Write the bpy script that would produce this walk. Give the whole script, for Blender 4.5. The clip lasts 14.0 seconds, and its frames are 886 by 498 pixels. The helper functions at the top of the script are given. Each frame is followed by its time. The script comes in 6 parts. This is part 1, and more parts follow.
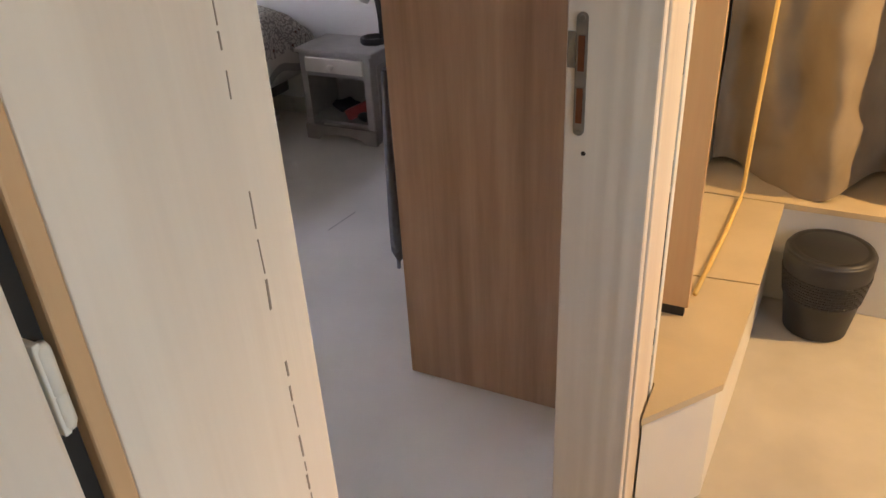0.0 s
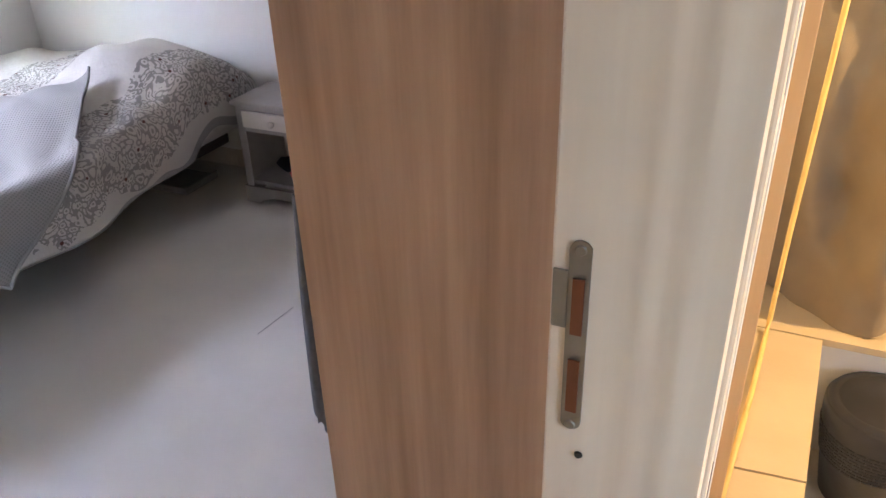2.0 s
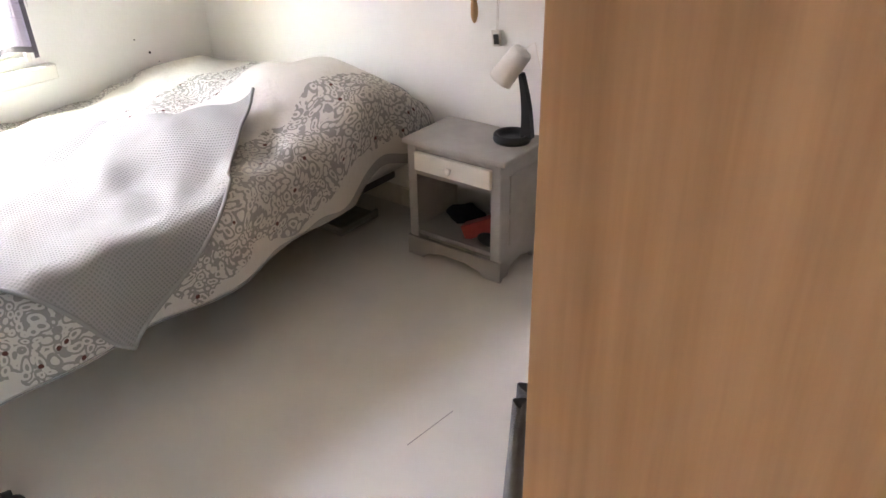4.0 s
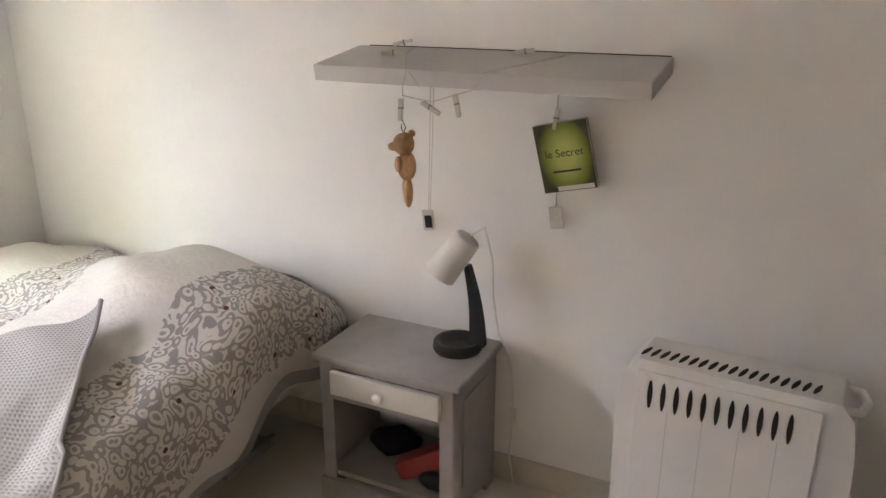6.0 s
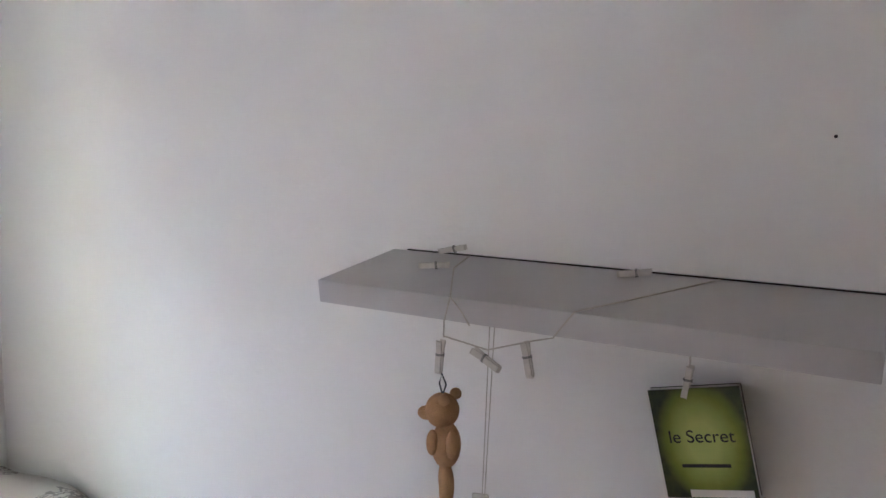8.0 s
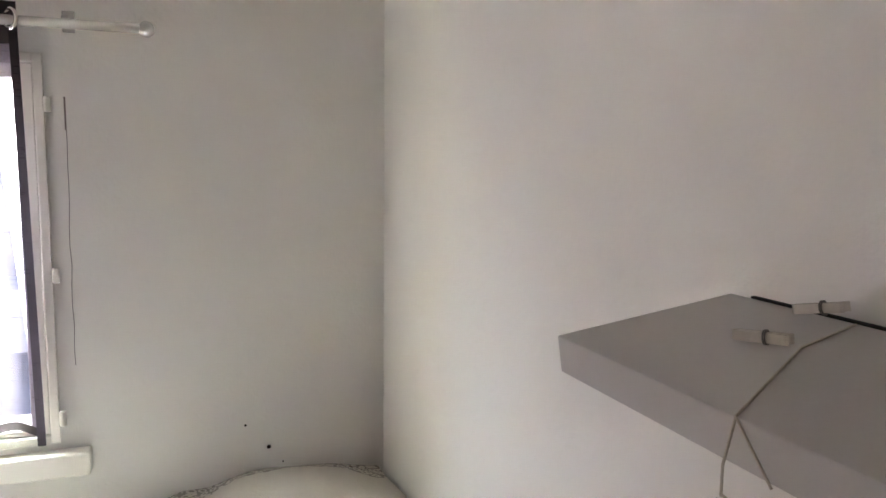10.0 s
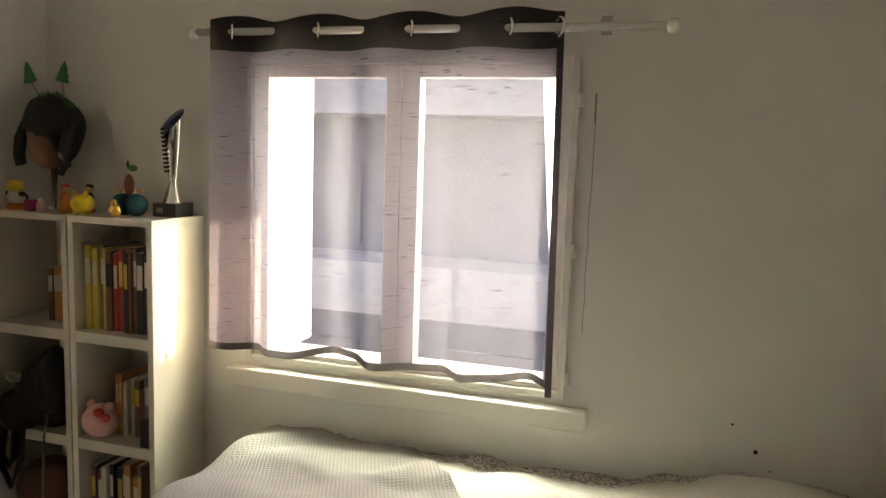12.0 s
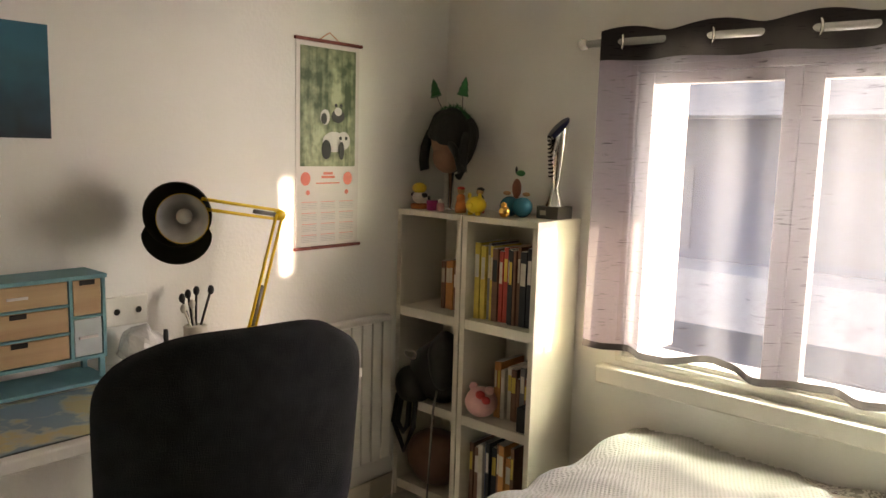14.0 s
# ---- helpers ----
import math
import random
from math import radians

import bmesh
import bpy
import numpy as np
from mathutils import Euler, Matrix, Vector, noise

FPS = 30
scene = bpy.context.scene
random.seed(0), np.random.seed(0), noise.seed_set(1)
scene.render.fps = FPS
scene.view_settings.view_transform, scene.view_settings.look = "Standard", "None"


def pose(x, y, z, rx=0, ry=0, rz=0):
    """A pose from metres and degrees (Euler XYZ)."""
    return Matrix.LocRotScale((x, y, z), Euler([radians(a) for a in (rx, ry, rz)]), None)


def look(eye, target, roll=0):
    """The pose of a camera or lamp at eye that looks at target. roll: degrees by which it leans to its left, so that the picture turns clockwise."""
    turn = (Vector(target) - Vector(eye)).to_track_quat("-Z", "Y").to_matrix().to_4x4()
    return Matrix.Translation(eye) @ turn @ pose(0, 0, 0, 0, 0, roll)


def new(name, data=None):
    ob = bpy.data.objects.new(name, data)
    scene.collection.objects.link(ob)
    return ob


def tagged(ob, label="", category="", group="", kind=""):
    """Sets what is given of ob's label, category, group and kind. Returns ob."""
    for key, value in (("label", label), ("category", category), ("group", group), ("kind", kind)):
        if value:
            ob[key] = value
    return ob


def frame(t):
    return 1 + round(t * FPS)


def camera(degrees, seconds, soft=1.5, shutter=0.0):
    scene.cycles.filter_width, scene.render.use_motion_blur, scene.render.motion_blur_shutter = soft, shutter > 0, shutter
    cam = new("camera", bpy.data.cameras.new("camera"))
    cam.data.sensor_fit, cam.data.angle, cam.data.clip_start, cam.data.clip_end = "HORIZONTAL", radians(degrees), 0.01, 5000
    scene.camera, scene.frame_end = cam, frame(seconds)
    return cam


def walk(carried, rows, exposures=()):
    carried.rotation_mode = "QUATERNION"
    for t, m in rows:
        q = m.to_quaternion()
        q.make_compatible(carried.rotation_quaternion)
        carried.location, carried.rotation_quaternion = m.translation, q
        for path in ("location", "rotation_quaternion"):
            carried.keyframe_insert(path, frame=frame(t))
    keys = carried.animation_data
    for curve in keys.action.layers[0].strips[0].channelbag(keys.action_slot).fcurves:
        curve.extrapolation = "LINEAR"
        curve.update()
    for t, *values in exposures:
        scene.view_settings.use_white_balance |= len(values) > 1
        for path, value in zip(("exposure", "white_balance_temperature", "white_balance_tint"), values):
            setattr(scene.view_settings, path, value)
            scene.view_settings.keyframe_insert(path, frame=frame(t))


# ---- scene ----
cam = camera(60.2, 14.0)

PATH = [
    (0, (-0.187, 0.186, 1.399), (-0.979, 1.73, 0.404), -3.2),
    (0.5, (-0.209, 0.329, 1.399), (-0.949, 1.899, 0.405), -3.0),
    (1, (-0.274, 0.477, 1.413), (-1.012, 2.05, 0.423), -2.6),
    (1.5, (-0.344, 0.606, 1.404), (-1.082, 2.182, 0.418), -2.3),
    (2, (-0.375, 0.761, 1.422), (-1.12, 2.338, 0.444), -2.0),
    (2.5, (-0.396, 0.825, 1.447), (-1.4, 2.258, 0.477), -2.1),
    (2.7, (-0.412, 0.855, 1.442), (-1.507, 2.225, 0.48), -1.3),
    (4.8, (-1.056, 1.421, 1.371), (-1.995, 2.906, 0.416), -0.6),
    (5, (-1.095, 1.461, 1.37), (-1.95, 2.996, 0.415), -1.1),
    (5.5, (-1.227, 1.545, 1.365), (-2.032, 3.138, 0.462), -0.7),
    (6, (-1.342, 1.66, 1.358), (-2.167, 3.363, 0.711), 0.1),
    (6.5, (-1.428, 1.815, 1.368), (-2.295, 3.574, 0.976), -0.1),
    (7, (-1.531, 1.956, 1.384), (-2.413, 3.736, 1.152), 0.1),
    (7.2, (-1.547, 2.018, 1.385), (-2.436, 3.795, 1.161), 0.4),
    (9.5, (-1.766, 2.734, 1.367), (-3.439, 3.802, 1.125), 0.5),
    (10, (-1.785, 2.853, 1.361), (-3.644, 3.551, 1.118), 0.7),
    (10.5, (-1.801, 2.935, 1.352), (-3.777, 3.212, 1.098), 1.0),
    (11, (-1.785, 2.966, 1.347), (-3.764, 2.831, 1.089), 1.1),
    (11.5, (-1.764, 2.95, 1.336), (-3.674, 2.417, 1.078), 1.7),
    (12, (-1.739, 2.91, 1.313), (-3.63, 2.305, 1.067), 1.9),
    (12.5, (-1.7, 2.85, 1.316), (-3.592, 2.247, 1.07), 1.9),
    (13, (-1.659, 2.81, 1.322), (-3.536, 2.166, 1.074), 1.6),
    (13.5, (-1.615, 2.755, 1.337), (-3.349, 1.795, 1.069), 1.3),
    (13.6, (-1.618, 2.76, 1.338), (-3.31, 1.728, 1.077), 2.0),
    (14, (-1.6, 2.765, 1.317), (-3.094, 1.462, 1.054), 1.6),
]
walk(cam, [(t, look(eye, target, roll)) for t, eye, target, roll in PATH],
     exposures=[(0, 4.25, 6150, 12), (0.8, 4.45, 5850, 11), (1.5, 4.75, 5700, 11), (2.7, 5.05, 5700, 11), (4.8, 5.42, 7200, 6), (5.5, 5.35, 7200, 6), (6.5, 4.65, 6400, 8), (7.2, 4.55, 6000, 9),
                (9.5, 4.62, 5900, 9), (10, 4.38, 6700, 9), (10.5, 3.75, 7800, 6), (11, 2.95, 8200, 4), (12, 3.4, 8700, 4), (14, 3.72, 8800, 4)])

# ---- world, sun, exposure ----
world = bpy.data.worlds.new("sky")
scene.world = world
world.use_nodes = True
wn = world.node_tree.nodes
sky = wn.new("ShaderNodeTexSky")
sky.sky_type = "NISHITA"
sky.sun_disc = False
SUN_DIR = Vector((0.55, -0.83, -0.17)).normalized()      # the way the sunlight travels
sky.sun_elevation = math.asin(-SUN_DIR.z) + radians(14)
sky.sun_rotation = math.atan2(-SUN_DIR.x, -SUN_DIR.y)
world.node_tree.links.new(sky.outputs[0], wn["Background"].inputs[0])
wn["Background"].inputs[1].default_value = 0.075
sun_data = bpy.data.lights.new("sun", "SUN")
sun_data.energy, sun_data.angle, sun_data.color = 5.0, radians(1.2), (1.0, 0.88, 0.7)
sun = new("sun", sun_data)
sun.matrix_world = look((0, 0, 6), Vector((0, 0, 6)) + SUN_DIR)
# assumed warm hall lamp, out of view, aimed to miss the door panel
hall_data = bpy.data.lights.new("hall_bulb", "SPOT")
hall_data.spot_size, hall_data.spot_blend = radians(98), 0.3
hall_data.energy, hall_data.color, hall_data.shadow_soft_size = 9.6, (1.0, 0.62, 0.25), 0.012
hall_bulb = new("hall_bulb", hall_data)
hall_bulb.matrix_world = look((1.3, 2.29, 1.62), (-0.1, 2.2, 0.42))
window_data = bpy.data.lights.new("window_sky", "AREA")          # the open sky above the street, at the window's head
window_data.shape, window_data.size, window_data.size_y, window_data.energy, window_data.color = "RECTANGLE", 2.3, 0.8, 21.0, (0.83, 0.95, 0.97)
window_sky = new("window_sky", window_data)
window_sky.matrix_world = look((-4.6, 2.05, 2.12), (-3.2, 2.1, 1.3))
shutter_fill_data = bpy.data.lights.new("street_light", "AREA")          # added fill lamp, standing in for daylight thrown back by the open shutter
shutter_fill_data.shape, shutter_fill_data.size, shutter_fill_data.size_y, shutter_fill_data.energy, shutter_fill_data.color = "RECTANGLE", 0.6, 0.9, 6.0, (0.95, 1.0, 0.90)
street_light = new("street_light", shutter_fill_data)
street_light.matrix_world = look((-4.42, 2.58, 1.15), (-3.75, 1.75, 1.05))
hall_fill_data = bpy.data.lights.new("hall_window_sky", "AREA")      # added daylight fill for the hall, in an invented opening out of view
hall_fill_data.shape, hall_fill_data.size, hall_fill_data.size_y, hall_fill_data.energy, hall_fill_data.color = "RECTANGLE", 0.8, 0.9, 0.36, (1.0, 0.95, 0.9)
hall_window_sky = new("hall_window_sky", hall_fill_data)
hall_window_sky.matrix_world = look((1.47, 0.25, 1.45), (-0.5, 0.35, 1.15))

# ---- materials ----
def nodes_of(name):
    m = bpy.data.materials.new(name)
    m.use_nodes = True
    return m, m.node_tree.nodes, m.node_tree.links, m.node_tree.nodes["Principled BSDF"]


def mat(name, colour, rough=0.6, metal=0.0, vary=0.12, scale=6.0, stretch=(1, 1, 1), bump=0.08, fine=140.0, each=0.0, spec=0.4):
    """A surface with a slow stain and a fine grain, both in metres."""
    m, n, l, b = nodes_of(name)
    geo = n.new("ShaderNodeTexCoord")
    mp = n.new("ShaderNodeMapping")
    mp.inputs["Scale"].default_value = stretch
    l.new(geo.outputs["Object"], mp.inputs[0])
    big, small = n.new("ShaderNodeTexNoise"), n.new("ShaderNodeTexNoise")
    big.inputs["Scale"].default_value, small.inputs["Scale"].default_value = scale, fine
    big.inputs["Detail"].default_value = 5
    l.new(mp.outputs[0], big.inputs[0]), l.new(mp.outputs[0], small.inputs[0])
    ramp = n.new("ShaderNodeMapRange")
    ramp.inputs[1].default_value, ramp.inputs[2].default_value = 0.3, 0.7
    ramp.inputs[3].default_value, ramp.inputs[4].default_value = 1 - vary, 1 + vary
    l.new(big.outputs[0], ramp.inputs[0])
    mul = n.new("ShaderNodeVectorMath")
    mul.operation = "SCALE"
    mul.inputs[0].default_value = colour[:3]
    l.new(ramp.outputs[0], mul.inputs["Scale"])
    src = mul.outputs[0]
    if each:
        oi, hs, mr = n.new("ShaderNodeObjectInfo"), n.new("ShaderNodeHueSaturation"), n.new("ShaderNodeMapRange")
        mr.inputs[3].default_value, mr.inputs[4].default_value = 1 - each, 1 + each
        l.new(oi.outputs["Random"], mr.inputs[0])
        l.new(mr.outputs[0], hs.inputs["Value"])
        l.new(src, hs.inputs["Color"])
        src = hs.outputs[0]
    l.new(src, b.inputs["Base Color"])
    b.inputs["Roughness"].default_value, b.inputs["Metallic"].default_value = rough, metal
    b.inputs["Specular IOR Level"].default_value = spec
    if bump:
        bp = n.new("ShaderNodeBump")
        bp.inputs["Strength"].default_value, bp.inputs["Distance"].default_value = bump, 0.004
        l.new(small.outputs[0], bp.inputs["Height"])
        l.new(bp.outputs[0], b.inputs["Normal"])
    return m


def wood(name, light, dark, along="z", rough=0.45, band=14.0):
    """Veneer with long grain along one axis."""
    m, n, l, b = nodes_of(name)
    geo, mp = n.new("ShaderNodeTexCoord"), n.new("ShaderNodeMapping")
    s = {"x": (0.05, 1, 1), "y": (1, 0.05, 1), "z": (1, 1, 0.05)}[along]
    mp.inputs["Scale"].default_value = s
    l.new(geo.outputs["Object"], mp.inputs[0])
    a, c = n.new("ShaderNodeTexNoise"), n.new("ShaderNodeTexNoise")
    a.inputs["Scale"].default_value, c.inputs["Scale"].default_value = band, band * 14
    a.inputs["Detail"].default_value, c.inputs["Detail"].default_value = 3, 2
    l.new(mp.outputs[0], a.inputs[0]), l.new(mp.outputs[0], c.inputs[0])
    mix = n.new("ShaderNodeMath")
    mix.operation, mix.inputs[1].default_value = "MULTIPLY_ADD", 0.16
    l.new(c.outputs[0], mix.inputs[0]), l.new(a.outputs[0], mix.inputs[2])
    ramp = n.new("ShaderNodeValToRGB")
    ramp.color_ramp.elements[0].position, ramp.color_ramp.elements[1].position = 0.4, 0.76
    ramp.color_ramp.elements[0].color, ramp.color_ramp.elements[1].color = (*dark, 1), (*light, 1)
    l.new(mix.outputs[0], ramp.inputs[0]), l.new(ramp.outputs[0], b.inputs["Base Color"])
    b.inputs["Roughness"].default_value = rough
    bp = n.new("ShaderNodeBump")
    bp.inputs["Strength"].default_value, bp.inputs["Distance"].default_value = 0.12, 0.002
    l.new(c.outputs[0], bp.inputs["Height"]), l.new(bp.outputs[0], b.inputs["Normal"])
    return m


WALL = mat("wall_paint", (0.83, 0.815, 0.765), 0.75, vary=0.03, scale=1.6, bump=0.25, fine=90, spec=0.25)
CEIL = mat("ceiling_paint", (0.86, 0.85, 0.82), 0.85, vary=0.03, scale=2, bump=0.1)
FLOOR = mat("vinyl_floor", (0.68, 0.645, 0.575), 0.42, vary=0.09, scale=2.2, bump=0.1, fine=60, spec=0.35)
HALLFLOOR = mat("hall_tile", (0.55, 0.50, 0.42), 0.4, vary=0.1, scale=5, bump=0.06)
JAMB = wood("painted_pine", (0.74, 0.66, 0.55), (0.62, 0.53, 0.43), "z", 0.5, 9)
BASEB = mat("baseboard_tile", (0.58, 0.53, 0.43), 0.4, vary=0.08, scale=9)
OAK = wood("oak_veneer", (0.54, 0.36, 0.235), (0.33, 0.205, 0.125), "z", 0.45, 13)
OAKTAN = wood("tan_wood", (0.55, 0.36, 0.19), (0.44, 0.28, 0.14), "z", 0.45, 10)
GREYP = mat("grey_chalk_paint", (0.36, 0.335, 0.305), 0.6, vary=0.08, scale=12, bump=0.12)
CREAMP = mat("cream_paint", (0.68, 0.64, 0.55), 0.5, vary=0.05, scale=10)
WHITEP = mat("white_lacquer", (0.76, 0.73, 0.66), 0.4, vary=0.03, scale=5)
SHELFP = mat("white_melamine", (0.72, 0.68, 0.58), 0.35, vary=0.03, scale=4)
HEATW = mat("enamel_white", (0.74, 0.72, 0.67), 0.35, vary=0.03, scale=6, bump=0.02)
BLACKP = mat("black_plastic", (0.022, 0.021, 0.022), 0.45, vary=0.1)
CRACKP = mat("crack_brown", (0.27, 0.22, 0.17), 0.9)
# near-black for holes, slots and cracks, and for shade painted into gaps
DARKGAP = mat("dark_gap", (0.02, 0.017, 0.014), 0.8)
CHAIRF = mat("black_fabric", (0.014, 0.014, 0.016), 0.9, vary=0.25, scale=25, bump=0.5, fine=420, spec=0.15)
STEEL = mat("brushed_steel", (0.24, 0.23, 0.21), 0.42, 1.0, vary=0.1, scale=30)
CHROME = mat("chrome", (0.8, 0.79, 0.76), 0.12, 1.0, vary=0.03)
RODW = mat("rod_enamel", (0.88, 0.87, 0.84), 0.22, 0.6, vary=0.03)
BINM = mat("anthracite_plastic", (0.03, 0.03, 0.034), 0.45, vary=0.1, scale=20)
YELLOW = mat("yellow_enamel", (0.8, 0.53, 0.03), 0.35, vary=0.05)
TEAL = mat("teal_paint", (0.15, 0.33, 0.37), 0.5, vary=0.1, scale=14)
DRAWERW = wood("drawer_wood", (0.52, 0.36, 0.2), (0.4, 0.26, 0.14), "x", 0.55, 22)
BARK = mat("plush_tan", (0.55, 0.33, 0.17), 0.95, vary=0.12, scale=60, bump=0.7, fine=500, spec=0.1)
REDBROWN = mat("dark_red_wood", (0.2, 0.04, 0.03), 0.5)
PAPER = mat("paper_white", (0.74, 0.70, 0.66), 0.7, vary=0.03, scale=12)
CORD = mat("string", (0.5, 0.46, 0.38), 0.9, vary=0.1, scale=80)
PEG = mat("clear_peg", (0.62, 0.58, 0.5), 0.2, vary=0.1, scale=60)
BLUECLOTH = mat("grey_blue_cloth", (0.17, 0.18, 0.2), 0.95, vary=0.2, scale=30, bump=0.6, fine=350, spec=0.1)
BLACKCLOTH = mat("black_cloth", (0.012, 0.012, 0.016), 0.95, vary=0.2, scale=30, bump=0.6, fine=350, spec=0.1)
CHARCOAL = mat("charcoal_cloth", (0.045, 0.045, 0.05), 0.95, vary=0.25, scale=30, bump=0.6, fine=350, spec=0.1)
WHITECLOTH = mat("white_cloth", (0.66, 0.63, 0.6), 0.95, vary=0.08, scale=30, bump=0.6, fine=350, spec=0.1)
TAUPE = mat("taupe_curtain_cloth", (0.28, 0.22, 0.148), 0.85, vary=0.1, scale=8, bump=0.4, fine=500, spec=0.15)
GOLD = mat("gold_paint", (0.75, 0.45, 0.12), 0.25, 0.8)
LEATHER = mat("black_leather", (0.008, 0.007, 0.008), 0.42, vary=0.1, scale=40, bump=0.3, fine=200)
DARKWOOD = mat("bed_base_cloth", (0.09, 0.08, 0.075), 0.9)


def plain(name, c, rough=0.5, metal=0.0):
    return mat(name, c, rough, metal, vary=0.1, scale=25, bump=0.05)


GREEN, MAGENTA, ORANGE = plain("tinsel_green", (0.02, 0.16, 0.04), 0.35), plain("magenta", (0.35, 0.03, 0.15)), plain("orange", (0.6, 0.2, 0.05))
YEL, BLUEG, REDM, PINK = plain("piggy_yellow", (0.75, 0.55, 0.04), 0.3), plain("blue_glaze", (0.02, 0.13, 0.2), 0.25), plain("red", (0.55, 0.05, 0.04)), plain("pink", (0.75, 0.42, 0.4), 0.4)
SKINP, NAVY, HAIR = plain("mannequin_plastic", (0.3, 0.15, 0.09)), plain("navy", (0.01, 0.015, 0.09), 0.3), mat("wig_hair", (0.010, 0.008, 0.007), 0.5, vary=0.3, scale=40, stretch=(1, 1, 0.15), bump=0.8, fine=300)
CORAL = plain("coral_print", (0.75, 0.22, 0.17), 0.7)
GREYPRINT = plain("grey_print", (0.5, 0.48, 0.46), 0.7)


def throw_material():
    """Grey woven throw: a small lattice of pale cords on a grey ground."""
    m, n, l, b = nodes_of("woven_throw")
    tc = n.new("ShaderNodeTexCoord")
    mp = n.new("ShaderNodeMapping")
    mp.inputs["Rotation"].default_value = (0, 0, radians(12))
    l.new(tc.outputs["UV"], mp.inputs[0])
    hs = []
    for axis in ("X", "Y"):
        w = n.new("ShaderNodeTexWave")
        w.bands_direction = axis
        w.inputs["Scale"].default_value, w.inputs["Distortion"].default_value = 30.0, 1.6
        l.new(mp.outputs[0], w.inputs[0])
        hs.append(w)
    mx = n.new("ShaderNodeMath")
    mx.operation = "MULTIPLY"
    l.new(hs[0].outputs["Fac"], mx.inputs[0]), l.new(hs[1].outputs["Fac"], mx.inputs[1])
    ramp = n.new("ShaderNodeValToRGB")
    ramp.color_ramp.elements[0].position, ramp.color_ramp.elements[1].position = 0.12, 0.5
    ramp.color_ramp.elements[0].color, ramp.color_ramp.elements[1].color = (0.33, 0.317, 0.292, 1), (0.265, 0.255, 0.234, 1)
    l.new(mx.outputs[0], ramp.inputs[0]), l.new(ramp.outputs[0], b.inputs["Base Color"])
    b.inputs["Roughness"].default_value = 0.95
    bp = n.new("ShaderNodeBump")
    bp.inputs["Strength"].default_value, bp.inputs["Distance"].default_value = 0.4, 0.004
    l.new(mx.outputs[0], bp.inputs["Height"]), l.new(bp.outputs[0], b.inputs["Normal"])
    return m


def duvet_material():
    """Off-white cotton with printed bands of grey scrolls running along the bed, red dots between them."""
    m, n, l, b = nodes_of("printed_duvet")
    tc = n.new("ShaderNodeTexCoord")
    sep = n.new("ShaderNodeSeparateXYZ")
    l.new(tc.outputs["UV"], sep.inputs[0])

    def math_node(op, a, c=None):
        k = n.new("ShaderNodeMath")
        k.operation = op
        for i, v in enumerate((a, c)):
            if v is None:
                continue
            if isinstance(v, (int, float)):
                k.inputs[i].default_value = v
            else:
                l.new(v, k.inputs[i])
        return k.outputs[0]

    wob = n.new("ShaderNodeTexNoise")
    wob.inputs["Scale"].default_value = 5.0
    l.new(tc.outputs["UV"], wob.inputs[0])
    wobv = math_node("MULTIPLY", math_node("SUBTRACT", wob.outputs[0], 0.5), 0.25)
    u = math_node("ADD", sep.outputs[0], wobv)
    masks = []
    for centre, half in ((1.30, 0.17), (0.52, 0.12), (0.0, 0.08)):
        d = math_node("ABSOLUTE", math_node("SUBTRACT", u, centre))
        masks.append(math_node("LESS_THAN", d, half))
    band = math_node("MAXIMUM", math_node("MAXIMUM", masks[0], masks[1]), masks[2])
    vor = n.new("ShaderNodeTexVoronoi")
    vor.inputs["Scale"].default_value = 40.0
    warp = n.new("ShaderNodeTexNoise")
    warp.inputs["Scale"].default_value, warp.inputs["Detail"].default_value = 9.0, 1.0
    l.new(tc.outputs["UV"], warp.inputs[0])
    add = n.new("ShaderNodeVectorMath")
    add.operation = "MULTIPLY_ADD"
    add.inputs[1].default_value = (0.09, 0.09, 0)
    l.new(warp.outputs["Color"], add.inputs[0]), l.new(tc.outputs["UV"], add.inputs[2])
    l.new(add.outputs[0], vor.inputs[0])
    rings = math_node("SINE", math_node("MULTIPLY", vor.outputs["Distance"], 13.5))
    scroll = math_node("GREATER_THAN", rings, 0.05)
    fac = math_node("MULTIPLY", scroll, band)
    dots = n.new("ShaderNodeTexVoronoi")
    dots.inputs["Scale"].default_value = 17.0
    l.new(tc.outputs["UV"], dots.inputs[0])
    dot = math_node("MULTIPLY", math_node("LESS_THAN", dots.outputs["Distance"], 0.12), band)
    c1, c2 = n.new("ShaderNodeMix"), n.new("ShaderNodeMix")
    c1.data_type = c2.data_type = "RGBA"
    c1.inputs["A"].default_value, c1.inputs["B"].default_value = (0.60, 0.565, 0.505, 1), (0.31, 0.29, 0.262, 1)
    l.new(fac, c1.inputs["Factor"])
    l.new(dot, c2.inputs["Factor"]), l.new(c1.outputs["Result"], c2.inputs["A"])
    c2.inputs["B"].default_value = (0.12, 0.05, 0.04, 1)
    l.new(c2.outputs["Result"], b.inputs["Base Color"])
    b.inputs["Roughness"].default_value = 0.9
    b.inputs["Specular IOR Level"].default_value = 0.2
    bp, fn = n.new("ShaderNodeBump"), n.new("ShaderNodeTexNoise")
    fn.inputs["Scale"].default_value = 45.0
    l.new(tc.outputs["UV"], fn.inputs[0])
    bp.inputs["Strength"].default_value, bp.inputs["Distance"].default_value = 0.35, 0.01
    l.new(fn.outputs[0], bp.inputs["Height"]), l.new(bp.outputs[0], b.inputs["Normal"])
    return m


